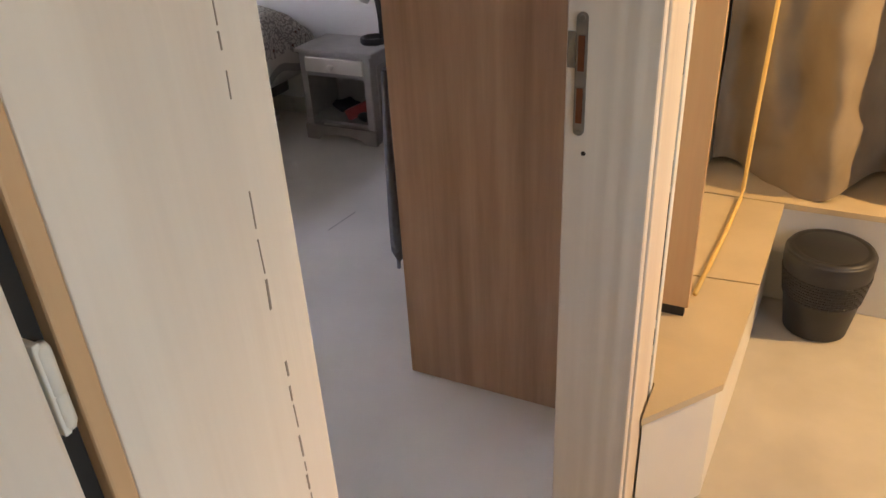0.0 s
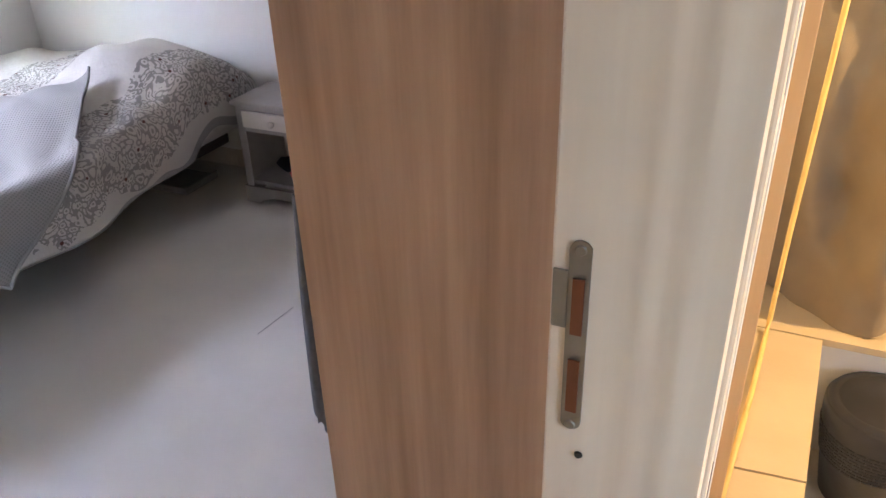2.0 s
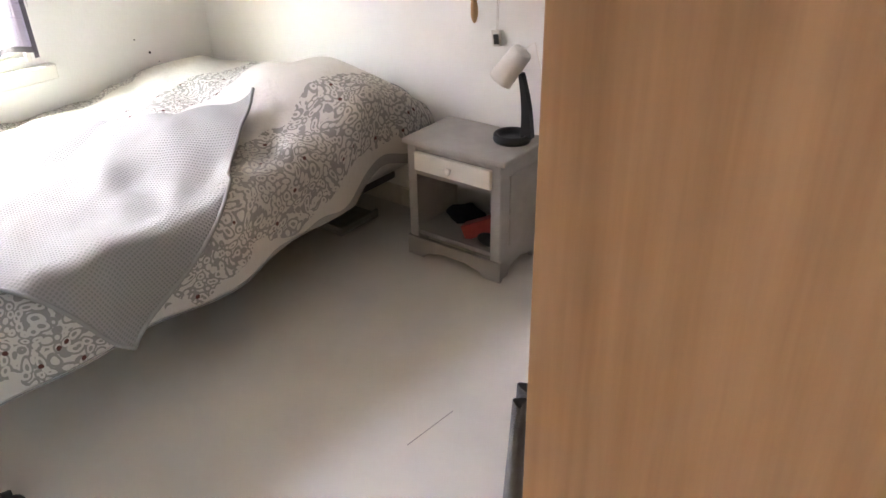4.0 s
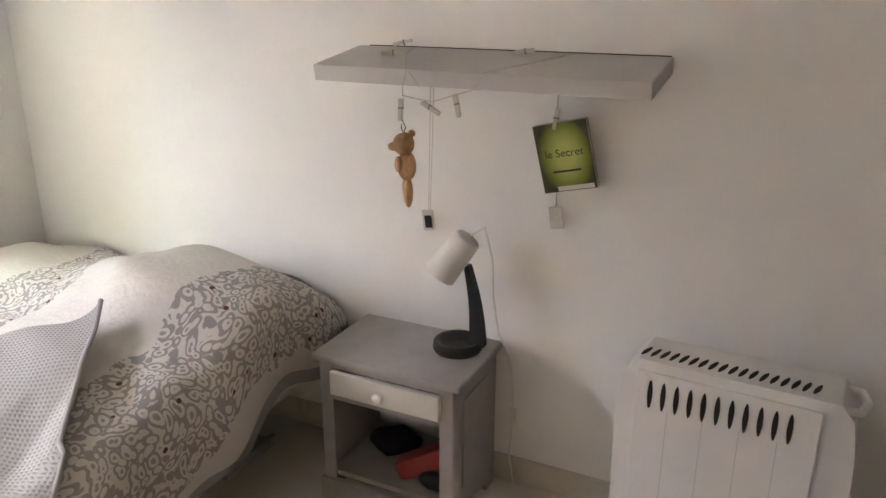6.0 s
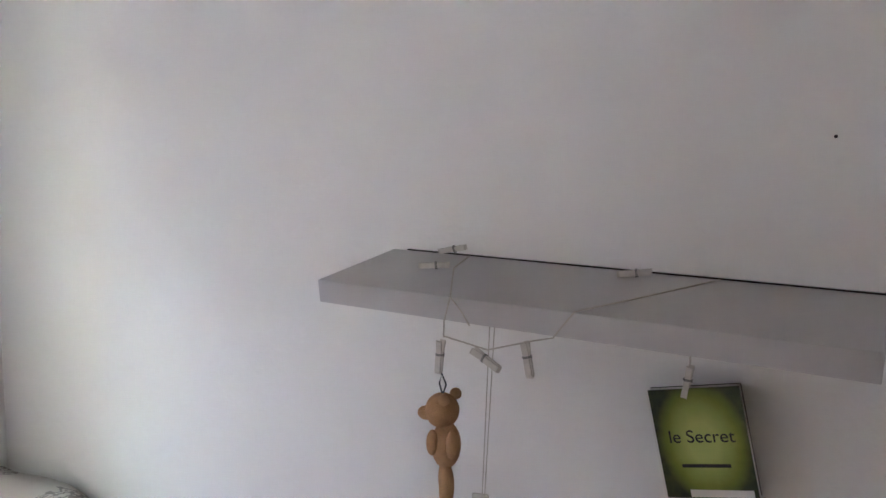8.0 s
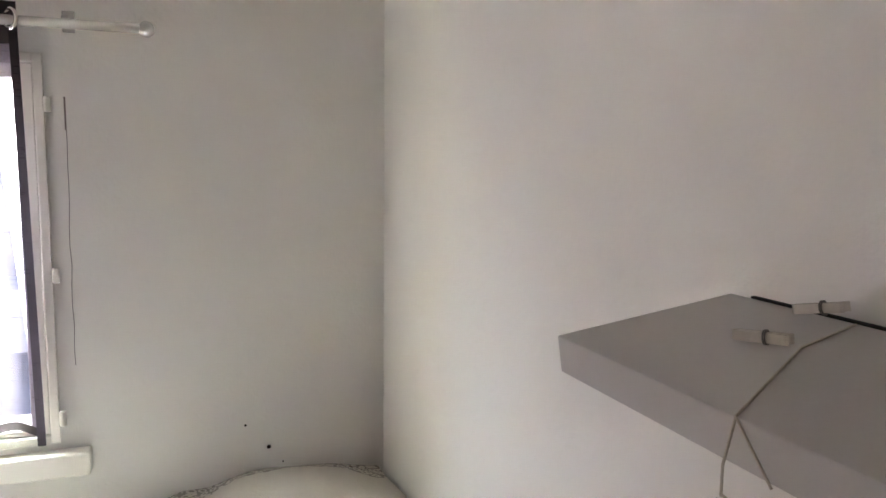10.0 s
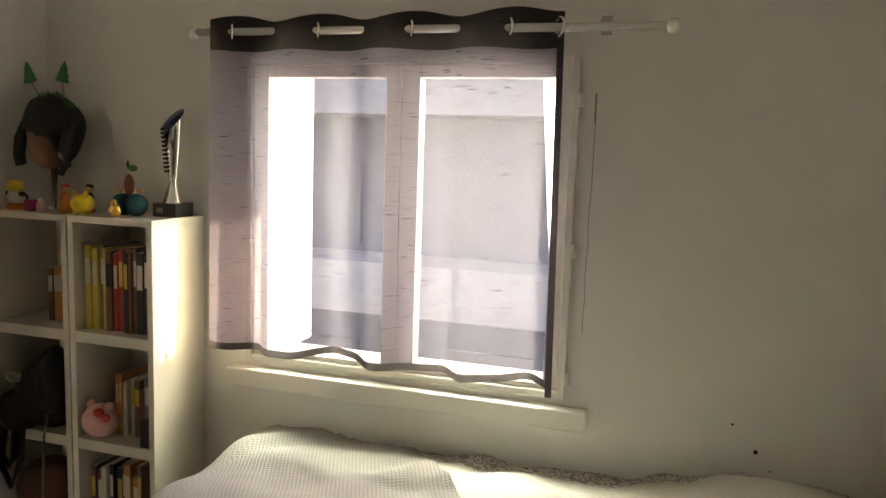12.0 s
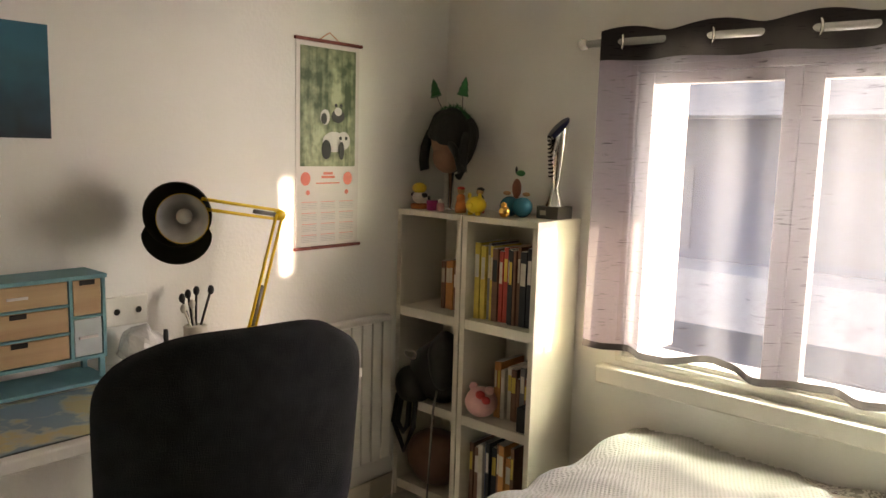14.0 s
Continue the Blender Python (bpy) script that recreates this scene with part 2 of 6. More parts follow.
def voile_material(name, colour, pass_through, cloth=1.0):
    """Thin curtain cloth: partly see-through, partly translucent, with dark slubs across."""
    m, n, l, b = nodes_of(name)
    out = n["Material Output"]
    tc, mp = n.new("ShaderNodeTexCoord"), n.new("ShaderNodeMapping")
    mp.inputs["Scale"].default_value = (1, 22, 300)
    l.new(tc.outputs["Object"], mp.inputs[0])
    nz = n.new("ShaderNodeTexNoise")
    nz.inputs["Scale"].default_value, nz.inputs["Detail"].default_value = 1.0, 3
    l.new(mp.outputs[0], nz.inputs[0])
    ramp = n.new("ShaderNodeValToRGB")
    ramp.color_ramp.elements[0].position, ramp.color_ramp.elements[1].position = 0.29, 0.37
    ramp.color_ramp.elements[0].color = (*[c * 0.3 for c in colour], 1)
    ramp.color_ramp.elements[1].color = (*colour, 1)
    l.new(nz.outputs[0], ramp.inputs[0])
    tr, tl, df = n.new("ShaderNodeBsdfTransparent"), n.new("ShaderNodeBsdfTranslucent"), n.new("ShaderNodeBsdfDiffuse")
    m1, m2 = n.new("ShaderNodeMixShader"), n.new("ShaderNodeMixShader")
    l.new(ramp.outputs[0], tr.inputs[0])
    dim = n.new("ShaderNodeVectorMath")
    dim.operation, dim.inputs["Scale"].default_value = "SCALE", cloth
    l.new(ramp.outputs[0], dim.inputs[0])
    for s in (tl, df):
        l.new(dim.outputs[0], s.inputs[0])
    m1.inputs[0].default_value, m2.inputs[0].default_value = 0.45, pass_through
    l.new(tl.outputs[0], m1.inputs[1]), l.new(df.outputs[0], m1.inputs[2])
    l.new(m1.outputs[0], m2.inputs[1]), l.new(tr.outputs[0], m2.inputs[2])
    l.new(m2.outputs[0], out.inputs[0])
    return m


THROW, DUVET = throw_material(), duvet_material()
VOILE, HEMCLOTH = voile_material("grey_voile", (0.79, 0.70, 0.88), 0.53, 0.23), voile_material("grey_hem", (0.14, 0.118, 0.124), 0.02, 0.4)
glass_m, gn, gl, gb = nodes_of("window_glass")
gb.inputs["Transmission Weight"].default_value, gb.inputs["Roughness"].default_value, gb.inputs["IOR"].default_value = 1.0, 0.0, 1.05
GLASS = glass_m

# ---- mesh helpers ----
def box(bm, x0, x1, y0, y1, z0, z1, bevel=0.0, m=None):
    r = bmesh.ops.create_cube(bm, size=1.0, matrix=Matrix.LocRotScale(((x0 + x1) / 2, (y0 + y1) / 2, (z0 + z1) / 2), None, (abs(x1 - x0), abs(y1 - y0), abs(z1 - z0))))
    vs = r["verts"]
    if bevel:
        es = list({e for v in vs for e in v.link_edges})
        g = bmesh.ops.bevel(bm, geom=es, offset=bevel, segments=2, affect="EDGES", profile=0.5)
        vs = list({v for f in g["faces"] for v in f.verts} | {v for v in vs if v.is_valid})
    if m is not None:
        bmesh.ops.transform(bm, matrix=m, verts=[v for v in vs if v.is_valid])
    return bm


def lathe(bm, prof, seg=24, m=None, cap=True):
    """Turns a list of (radius, height) about the z axis."""
    rings = [[bm.verts.new((r * math.cos(2 * math.pi * k / seg), r * math.sin(2 * math.pi * k / seg), z)) for k in range(seg)] for r, z in prof]
    for a, b in zip(rings, rings[1:]):
        for k in range(seg):
            bm.faces.new((a[k], a[(k + 1) % seg], b[(k + 1) % seg], b[k]))
    if cap:
        bm.faces.new(list(reversed(rings[0])))
        bm.faces.new(rings[-1])
    if m is not None:
        bmesh.ops.transform(bm, matrix=m, verts=[v for r in rings for v in r])
    return bm


def ball(bm, c, r, s=(1, 1, 1), m=None, u=20, v=14):
    mm = Matrix.LocRotScale(c, None, (r * s[0], r * s[1], r * s[2]))
    bmesh.ops.create_uvsphere(bm, u_segments=u, v_segments=v, radius=1.0, matrix=(m or Matrix()) @ mm)
    return bm


def tube(bm, pts, r, seg=8):
    """A round rod swept along points."""
    pts = [Vector(p) for p in pts]
    rings = []
    for i, p in enumerate(pts):
        d = (pts[min(i + 1, len(pts) - 1)] - pts[max(i - 1, 0)]).normalized()
        side = d.cross(Vector((0, 0, 1)) if abs(d.z) < 0.9 else Vector((1, 0, 0))).normalized()
        up = side.cross(d)
        rings.append([bm.verts.new(p + r * (math.cos(2 * math.pi * k / seg) * side + math.sin(2 * math.pi * k / seg) * up)) for k in range(seg)])
    for a, b in zip(rings, rings[1:]):
        for k in range(seg):
            bm.faces.new((a[k], a[(k + 1) % seg], b[(k + 1) % seg], b[k]))
    bm.faces.new(list(reversed(rings[0])))
    bm.faces.new(rings[-1])
    return bm


def grid(bm, nu, nv, fn):
    """A sheet of nu x nv cells whose point (u, v) in 0..1 is fn(u, v), which gives the place and the cloth's own u, v in metres."""
    uvl = bm.loops.layers.uv.verify()
    vs, uv = {}, {}
    for i in range(nu + 1):
        for j in range(nv + 1):
            p, q = fn(i / nu, j / nv)
            vs[i, j] = bm.verts.new(p)
            uv[vs[i, j]] = q
    for i in range(nu):
        for j in range(nv):
            f = bm.faces.new((vs[i, j], vs[i + 1, j], vs[i + 1, j + 1], vs[i, j + 1]))
            f.smooth = True
            for lp in f.loops:
                lp[uvl].uv = uv[lp.vert]
    return bm


def prism(bm, outline, depth, m):
    """A plate cut to an outline in its x, y plane, depth thick along z, placed by m."""
    a = [bm.verts.new(m @ Vector((x, y, 0))) for x, y in outline]
    b = [bm.verts.new(m @ Vector((x, y, depth))) for x, y in outline]
    bm.faces.new(list(reversed(a)))
    bm.faces.new(b)
    for k in range(len(a)):
        bm.faces.new((a[k], a[(k + 1) % len(a)], b[(k + 1) % len(a)], b[k]))
    return bm


def solid(name, bm, material, smooth=False):
    bmesh.ops.recalc_face_normals(bm, faces=bm.faces[:])
    me = bpy.data.meshes.new(name)
    bm.to_mesh(me)
    bm.free()
    me.materials.append(material)
    if smooth:
        for p in me.polygons:
            p.use_smooth = True
    return new(name, me)


def part(name, bm, material, parent, label="", smooth=False):
    ob = solid(name, bm, material, smooth)
    ob.parent = parent
    ob.matrix_parent_inverse = parent.matrix_basis.inverted() if parent.parent is None else Matrix.Identity(4)
    return tagged(ob, label) if label else ob


def thing(name, at, label, category, group=""):
    ob = new(name)
    ob.empty_display_size = 0.1
    ob.location = at
    ob.matrix_basis = Matrix.Translation(at)
    return tagged(ob, label, category, group)


def B():
    return bmesh.new()


def bx(*a, **k):
    return box(bmesh.new(), *a, **k)


def structure(name, bm, material, label=""):
    return tagged(solid(name, bm, material), label, "", "", "structure")


def part_uv(name, bm, material, parent, label=""):
    return part(name, bm, material, parent, label, True)


# ---- the plan, in metres ----
WX, BY, DY = -3.85, 3.45, 0.80          # window wall, back wall, desk wall
DX0, DX1 = -0.52, -0.45                 # bedroom face and hall face of the door wall
DA, DB, DH = 0.572, 1.262, 2.05          # the doorway
CZ = 2.45
WY0, WY1, WZ0, WZ1 = 1.58, 2.61, 0.635, 1.59

# ---- structure ----
structure("floor", bx(-4.1, DX1 + 0.02, 0.0, 3.6, -0.1, 0.0), FLOOR, "pale grey-beige vinyl floor with faint stains")
structure("hall_floor", bx(DX1 + 0.02, 1.6, -1.6, 3.6, -0.1, -0.002), HALLFLOOR, "beige tiled hall floor")
structure("ceiling", bx(-4.1, 1.6, -1.6, 3.6, CZ, CZ + 0.1), CEIL, "plain white ceiling")
structure("wall_back", bx(-4.1, DX1, BY, BY + 0.15, 0, CZ), WALL, "off-white painted plaster wall")
structure("wall_desk", bx(-4.1, -1.75, DY - 0.12, DY, 0, CZ), WALL, "off-white painted plaster wall behind the desk")
structure("wall_jog", bx(-1.87, -1.75, 0.30, DY - 0.12, 0, CZ), WALL, "short return of plaster wall")
structure("wall_entry", bx(-1.87, DX0, 0.18, 0.30, 0, CZ), WALL, "plaster wall beside the doorway")
wb = bx(-4.1, WX, DY, WY0, 0, CZ)
box(wb, -4.1, WX, WY1, BY, 0, CZ), box(wb, -4.1, WX, WY0, WY1, 0, WZ0), box(wb, -4.1, WX, WY0, WY1, WZ1, CZ)
structure("wall_window", wb, WALL, "off-white painted wall around the window")
db = bx(DX0, DX1, DB + 0.02, BY, 0, CZ)
box(db, -0.60, -0.5245, 0.18, DA - 0.02, 0, CZ), box(db, DX0, DX1, DA - 0.02, DB + 0.02, DH + 0.02, CZ)
structure("wall_door", db, WALL, "plaster wall with the doorway")
# the opening in this unseen side wall is invented to go with hall_window_sky
hb = bx(1.5, 1.6, -1.6, -0.15, 0, CZ)
box(hb, 1.5, 1.6, 0.65, 3.6, 0, CZ), box(hb, 1.5, 1.6, -0.15, 0.65, 0, 1.0), box(hb, 1.5, 1.6, -0.15, 0.65, 1.9, CZ)
box(hb, -0.52, 1.5, -1.6, -1.5, 0, CZ), box(hb, -0.60, -0.5245, -1.6, 0.18, 0, CZ), box(hb, DX1, 1.5, 3.05, 3.15, 0, CZ)
structure("wall_hall", hb, WALL, "plain hall walls")

# baseboard tiles along the back wall
for k in range(9):
    x0 = -3.8 + k * 0.365
    if x0 < -0.6:
        structure("baseboard", bx(x0, x0 + 0.362, BY - 0.012, BY - 0.0005, 0.0, 0.085, bevel=0.003), BASEB, "beige tile baseboard")
for k in range(6):
    structure("baseboard", bx(-3.8 + k * 0.335, -3.468 + k * 0.335, DY + 0.0005, DY + 0.012, 0.0, 0.085, bevel=0.003), BASEB, "beige tile baseboard")

# doorway: right lining with its mouldings, left lining, head
door_frame = tagged(new("door_frame"), "worn cream-painted wooden door frame with chipped edges", "door frame", "", "structure")


def lining_profile():
    """Plan of the strike-side upright: a flat rebate, then worn shallow mouldings towards the hall."""
    pts = [(DX0 + 0.002, DB + 0.02), (DX0 + 0.002, DB + 0.001), (DX0 + 0.004, DB)]
    for k in range(45):
        x = -0.470 + 0.087 * k / 44
        f = k / 44
        wave = 0.0006 * math.sin(2 * math.pi * 2.6 * f + 0.4) * math.sin(math.pi * f) ** 0.5 - 0.0022 * f
        pts.append((x, DB + wave))
    return pts + [(-0.381, DB + 0.001), (-0.381, DB + 0.02)]


ln_b = B()
prism(ln_b, lining_profile(), DH, Matrix.Identity(4))
part("lining", ln_b, JAMB, door_frame)
part("casing", bx(-0.4495, -0.376, DB + 0.0205, 1.436, 0, DH + 0.05, bevel=0.003), JAMB, door_frame)
random.seed(12)
zz = 0.1
while zz < 2.0:
    hgt = random.uniform(0.03, 0.16)
    part("crack", bx(-0.40, -0.3752 + random.uniform(-0.0016, 0.0), 1.4362, 1.4396 + random.uniform(-0.001, 0.003), zz, zz + hgt), DARKGAP, door_frame)
    zz += hgt + random.uniform(0.0, 0.03)
part("hall_trim", bx(-0.4495, -0.3735, 1.4435, 1.475, 0, DH + 0.05, bevel=0.003), WHITEP, door_frame, "white-painted outer trim")
part("lining", bx(-0.5195, -0.5035, DA - 0.0195, DA, 0, DH, bevel=0.002), JAMB, door_frame)
part("head", bx(DX0 + 0.002, -0.455, DA, DB, DH, DH + 0.02), JAMB, door_frame)
strike = tagged(new("strike_plate"), "worn steel strike plate let into the door frame", "strike plate")
zc = 1.05
pl = B()
out = [(0.009 * math.cos(a), (0.084 if math.sin(a) > 0 else -0.084) + 0.009 * math.sin(a)) for a in [math.pi * k / 10 for k in range(20)]]
prism(pl, out, 0.002, Matrix.Translation((-0.495, DB - 0.0005, zc)) @ Matrix.Rotation(radians(90), 4, "X"))
part("plate", pl, STEEL, strike)
part("lip", bx(-0.516, -0.5035, DB - 0.004, DB - 0.0015, zc + 0.012, zc + 0.066, bevel=0.001), STEEL, strike, "bent latch lip")
RUST = plain("rusty_recess", (0.13, 0.04, 0.012), 0.8)
part("latch_recess", bx(-0.4995, -0.490, DB - 0.0052, DB - 0.0032, zc + 0.008, zc + 0.060), RUST, strike, "rusty latch opening")
part("bolt_recess", bx(-0.4995, -0.490, DB - 0.0052, DB - 0.0032, zc - 0.072, zc - 0.018), RUST, strike, "rusty bolt opening")
for dz in (0.085, -0.088):
    sc = B()
    lathe(sc, [(0.005, 0), (0.004, 0.0015)], 12, Matrix.Translation((-0.495, DB - 0.0024, zc + dz)) @ Matrix.Rotation(radians(90), 4, "X"))
    part("screw", sc, STEEL, strike)
nl = B()
lathe(nl, [(0.004, 0), (0.003, 0.002)], 10, Matrix.Translation((-0.486, DB - 0.0005, 0.928)) @ Matrix.Rotation(radians(90), 4, "X"))
tagged(solid("nail_hole", nl, DARKGAP), "small dark nail hole in the door frame", "nail hole")

# white wall strip beside the doorway in the hall with a second door frame and its hinge
strip = tagged(new("hall_panel"), "cream-painted panel beside the doorway with a cracked joint", "wall panel", "", "structure")
part("board", bx(-0.5225, -0.503, 0.391, DA - 0.001, 0, 2.1, bevel=0.0015), JAMB, strip)
random.seed(4)
zz = 0.2
while zz < 1.9:
    ln = random.uniform(0.008, 0.03)
    wd = random.uniform(0.0004, 0.0011)
    yc = 0.531 + random.uniform(-0.0008, 0.0008) + (0.004 if zz < 1.06 else 0.0)
    part("crack", box(B(), -0.0006, 0.0006, -wd, wd, 0.0, ln, m=Matrix.Translation((-0.5031, yc, zz)) @ Matrix.Rotation(random.uniform(-0.04, 0.04), 4, "X")), CRACKP, strip)
    zz += ln + random.choice((0.004, 0.008, 0.012, 0.05)) * random.uniform(0.6, 1.3)
part("wood_edge", bx(-0.5225, -0.5025, 0.3755, 0.3905, 0, 2.1, bevel=0.002), OAKTAN, strip, "bare tan wood edge")
# black strip standing in for the shade between door leaf and panel
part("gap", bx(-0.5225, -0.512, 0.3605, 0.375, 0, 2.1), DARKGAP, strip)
hall_door = tagged(new("door_2"), "white hall door standing ajar on its hinge", "door", "", "structure")
part("leaf", bx(-0.5225, -0.500, -0.45, 0.360, 0.01, 2.05, bevel=0.004), JAMB, hall_door)
hg = B()
lathe(hg, [(0.003, 0), (0.0045, 0.004), (0.0045, 0.022), (0.0035, 0.023), (0.0045, 0.024), (0.0045, 0.05), (0.003, 0.054)], 14, Matrix.Translation((-0.503, 0.3665, 1.13)))
part("hinge", hg, CREAMP, hall_door, "cream-painted hinge knuckle", True)
part("hinge_leaf", bx(-0.5165, -0.5005, 0.361, 0.3655, 1.128, 1.186, bevel=0.001), CREAMP, hall_door, "painted hinge leaf")

# wardrobe beside the door
WE = 2.753                              # its far end
PINE = wood("raw_pine", (0.58, 0.42, 0.26), (0.46, 0.31, 0.18), "z", 0.6, 12)
wardrobe = thing("wardrobe", (-0.8, 2.2, 0), "tall open oak-veneer wardrobe beside the door with clothes inside", "wardrobe")
part("side_panel", bx(-1.08, -0.53, 1.69, 1.708, 0.0, 2.05, bevel=0.0015), OAK, wardrobe)
part("side_panel", bx(-1.068, -0.53, WE - 0.018, WE, 0.0, 2.05, bevel=0.0015), PINE, wardrobe, "raw pine side drilled with peg holes")
part("top", bx(-1.078, -0.53, 1.7085, WE - 0.0185, 2.03, 2.05), OAK, wardrobe)
part("bottom", bx(-1.06, -0.53, 1.7085, WE - 0.0185, 0.03, 0.05), OAK, wardrobe)
part("back", bx(-0.54, -0.53, 1.7085, WE - 0.0185, 0.05, 2.03), OAK, wardrobe)
for k in range(32):
    for x in (-1.035, -0.62):
        hole = B()
        lathe(hole, [(0.0032, 0), (0.0028, 0.0012)], 8, Matrix.Translation((x, WE - 0.0178, 0.25 + k * 0.05)) @ Matrix.Rotation(radians(90), 4, "X"))
        part("peg_hole", hole, DARKGAP, wardrobe)
rail_b = B()
lathe(rail_b, [(0.013, 0), (0.013, WE - 0.018 - 1.708)], 14, Matrix.Translation((-0.8, 1.708, 1.85)) @ Matrix.Rotation(radians(-90), 4, "X"))
part("hanging_rail", rail_b, STEEL, wardrobe, "steel hanging rail", True)


def garment(name, x, y, z0, z1, w, depth, material, label, seed, yaw=0.0, crumple=0.0):
    """A hanging cloth with folds, closed at the back."""
    rnd = random.Random(seed)
    ph, k = rnd.uniform(0, 6), rnd.uniform(16, 24)
    bm = B()
    for sgn in (1, -1):
        def fn(u, v, sgn=sgn):
            a = (u - 0.5) * w * (1 - 0.35 * v ** 2)
            bulge = math.sin(math.pi * u) ** 0.5
            d = sgn * depth * 0.5 * bulge * (0.5 + 0.5 * (1 - v)) + 0.012 * math.sin(k * u + ph + 2 * v) * bulge
            sag = 0.05 * math.sin(3 * u * math.pi + ph) * (1 - v)
            return Vector((d, a, z0 + (z1 - z0) * v + sag)), (u * w, v * (z1 - z0))
        grid(bm, 26, 18, fn)
    bmesh.ops.remove_doubles(bm, verts=bm.verts[:], dist=0.0008)
    if crumple:
        for v in bm.verts:
            v.co += crumple * noise.noise_vector(v.co * 14 + Vector((seed, 0, 0))) + 0.35 * crumple * noise.noise_vector(v.co * 24)
    bmesh.ops.transform(bm, matrix=Matrix.Translation((x, y, 0)) @ Matrix.Rotation(yaw, 4, "Z"), verts=bm.verts[:])
    return tagged(solid(name, bm, material, True), label, "clothing")


def plaid_material():
    m, n, l, b = nodes_of("plaid_cloth")
    tc = n.new("ShaderNodeTexCoord")
    outs = []
    for axis in ("X", "Y"):
        w = n.new("ShaderNodeTexWave")
        w.bands_direction = axis
        w.inputs["Scale"].default_value = 6.0
        l.new(tc.outputs["UV"], w.inputs[0])
        outs.append(w.outputs["Fac"])
    mx = n.new("ShaderNodeMath")
    mx.operation = "MULTIPLY"
    l.new(outs[0], mx.inputs[0]), l.new(outs[1], mx.inputs[1])
    r = n.new("ShaderNodeValToRGB")
    r.color_ramp.elements[0].color, r.color_ramp.elements[1].color = (0.02, 0.022, 0.026, 1), (0.16, 0.015, 0.025, 1)
    r.color_ramp.elements[0].position, r.color_ramp.elements[1].position = 0.35, 0.75
    l.new(mx.outputs[0], r.inputs[0]), l.new(r.outputs[0], b.inputs["Base Color"])
    b.inputs["Roughness"].default_value = 0.95
    return m


PLAID = plaid_material()

# ---- bed ----
bed = thing("bed", (-3.1, 2.5, 0), "double bed with a dark base, mattress on low feet", "bed")
part("base", bx(-3.78, -2.72, 1.85, 3.42, 0.13, 0.24, bevel=0.01), DARKWOOD, bed)
part("mattress", bx(-3.80, -2.58, 1.72, 3.43, 0.24, 0.42, bevel=0.03), WHITECLOTH, bed)
for lx in (-3.65, -2.95):
    for ly in (1.95, 3.3):
        lg = B()
        lathe(lg, [(0.022, 0), (0.026, 0.13)], 12, Matrix.Translation((lx, ly, 0)))
        part("leg", lg, BLACKP, bed)

BX0, BX1, BY0, BY1 = -3.835, -2.525, 1.64, 3.43


def lump(x, y, cx, cy, rx, ry, h):
    d = ((x - cx) / rx) ** 2 + ((y - cy) / ry) ** 2
    return h * math.exp(-d * d * 0.9)


def bed_top(x, y):
    z = 0.44 + 0.03 * max(0.0, min(1.0, (y - 2.2) / 0.8))
    z += lump(x, y, -2.86, 3.17, 0.36, 0.25, 0.148) + lump(x, y, -3.5, 3.2, 0.34, 0.24, 0.07)
    z += lump(x, y, -3.0, 2.8, 0.5, 0.3, 0.05)
    z += 0.03 * (noise.noise((x * 2.2, y * 2.2, 0.3))) + 0.012 * noise.noise((x * 7, y * 7, 2.0))
    z += 0.006 * math.sin(26 * (x * 0.6 + y) + 4 * noise.noise((x * 3, y * 3, 5)))
    return z


def drape(x, y, lift, low):
    """A point of a cloth laid on the bed: past the edge it turns down, and never under low."""
    r = 0.09
    over_x, over_y = max(0, x - (BX1 - r)), max(0, (BY0 + r) - y)
    qx, qy = min(x, BX1 - r), max(y, BY0 + r)
    top = bed_top(qx, qy) + lift
    for over, axis in ((over_x, 0), (over_y, 1)):
        if over > 0:
            a = min(over / r, math.pi / 2)
            out_d = r * math.sin(a) + lift * 0.8
            dn = r * (1 - math.cos(a)) + max(0, over - r * math.pi / 2)
            wave = 0.016 * math.sin(13 * (y if axis == 0 else x) + 2) * min(1, dn * 6)
            if axis == 0:
                qx = BX1 - r + out_d + wave + 0.05 * dn
            else:
                qy = BY0 + r - out_d - wave
            top -= dn
    return Vector((max(qx, BX0), qy, max(top, low)))


def duvet_fn(u, v):
    x, y = BX0 + u * (BX1 - BX0 + 0.24), BY0 - 0.20 + v * (BY1 - BY0 + 0.20)
    low = 0.20 + 0.012 * math.sin(7 * y + 1) + 0.085 * max(0.0, min(1.0, (y - 2.45) / 0.8))
    return drape(x, y, 0.0, low), (x - BX0, y - BY0)


dv = B()
grid(dv, 110, 130, duvet_fn)
duvet = thing("duvet", (-3.1, 2.5, 0.44), "off-white duvet printed with grey scroll bands over the bed", "duvet")
part("cloth", dv, DUVET, duvet, "", True)
bd = B()
grid(bd, 3, 130, lambda u, v: (duvet_fn(0.978 + 0.022 * u, 0.10 + 0.9 * v)[0] + Vector((0.005, 0, -0.004 * u)), (u, v)))
part("border", bd, THROW, duvet, "grey cloth border along the lower edge", True)


THROW_C = Vector((1.56, 2.045))        # the hanging corner, in the cloth's own metres across and along the bed


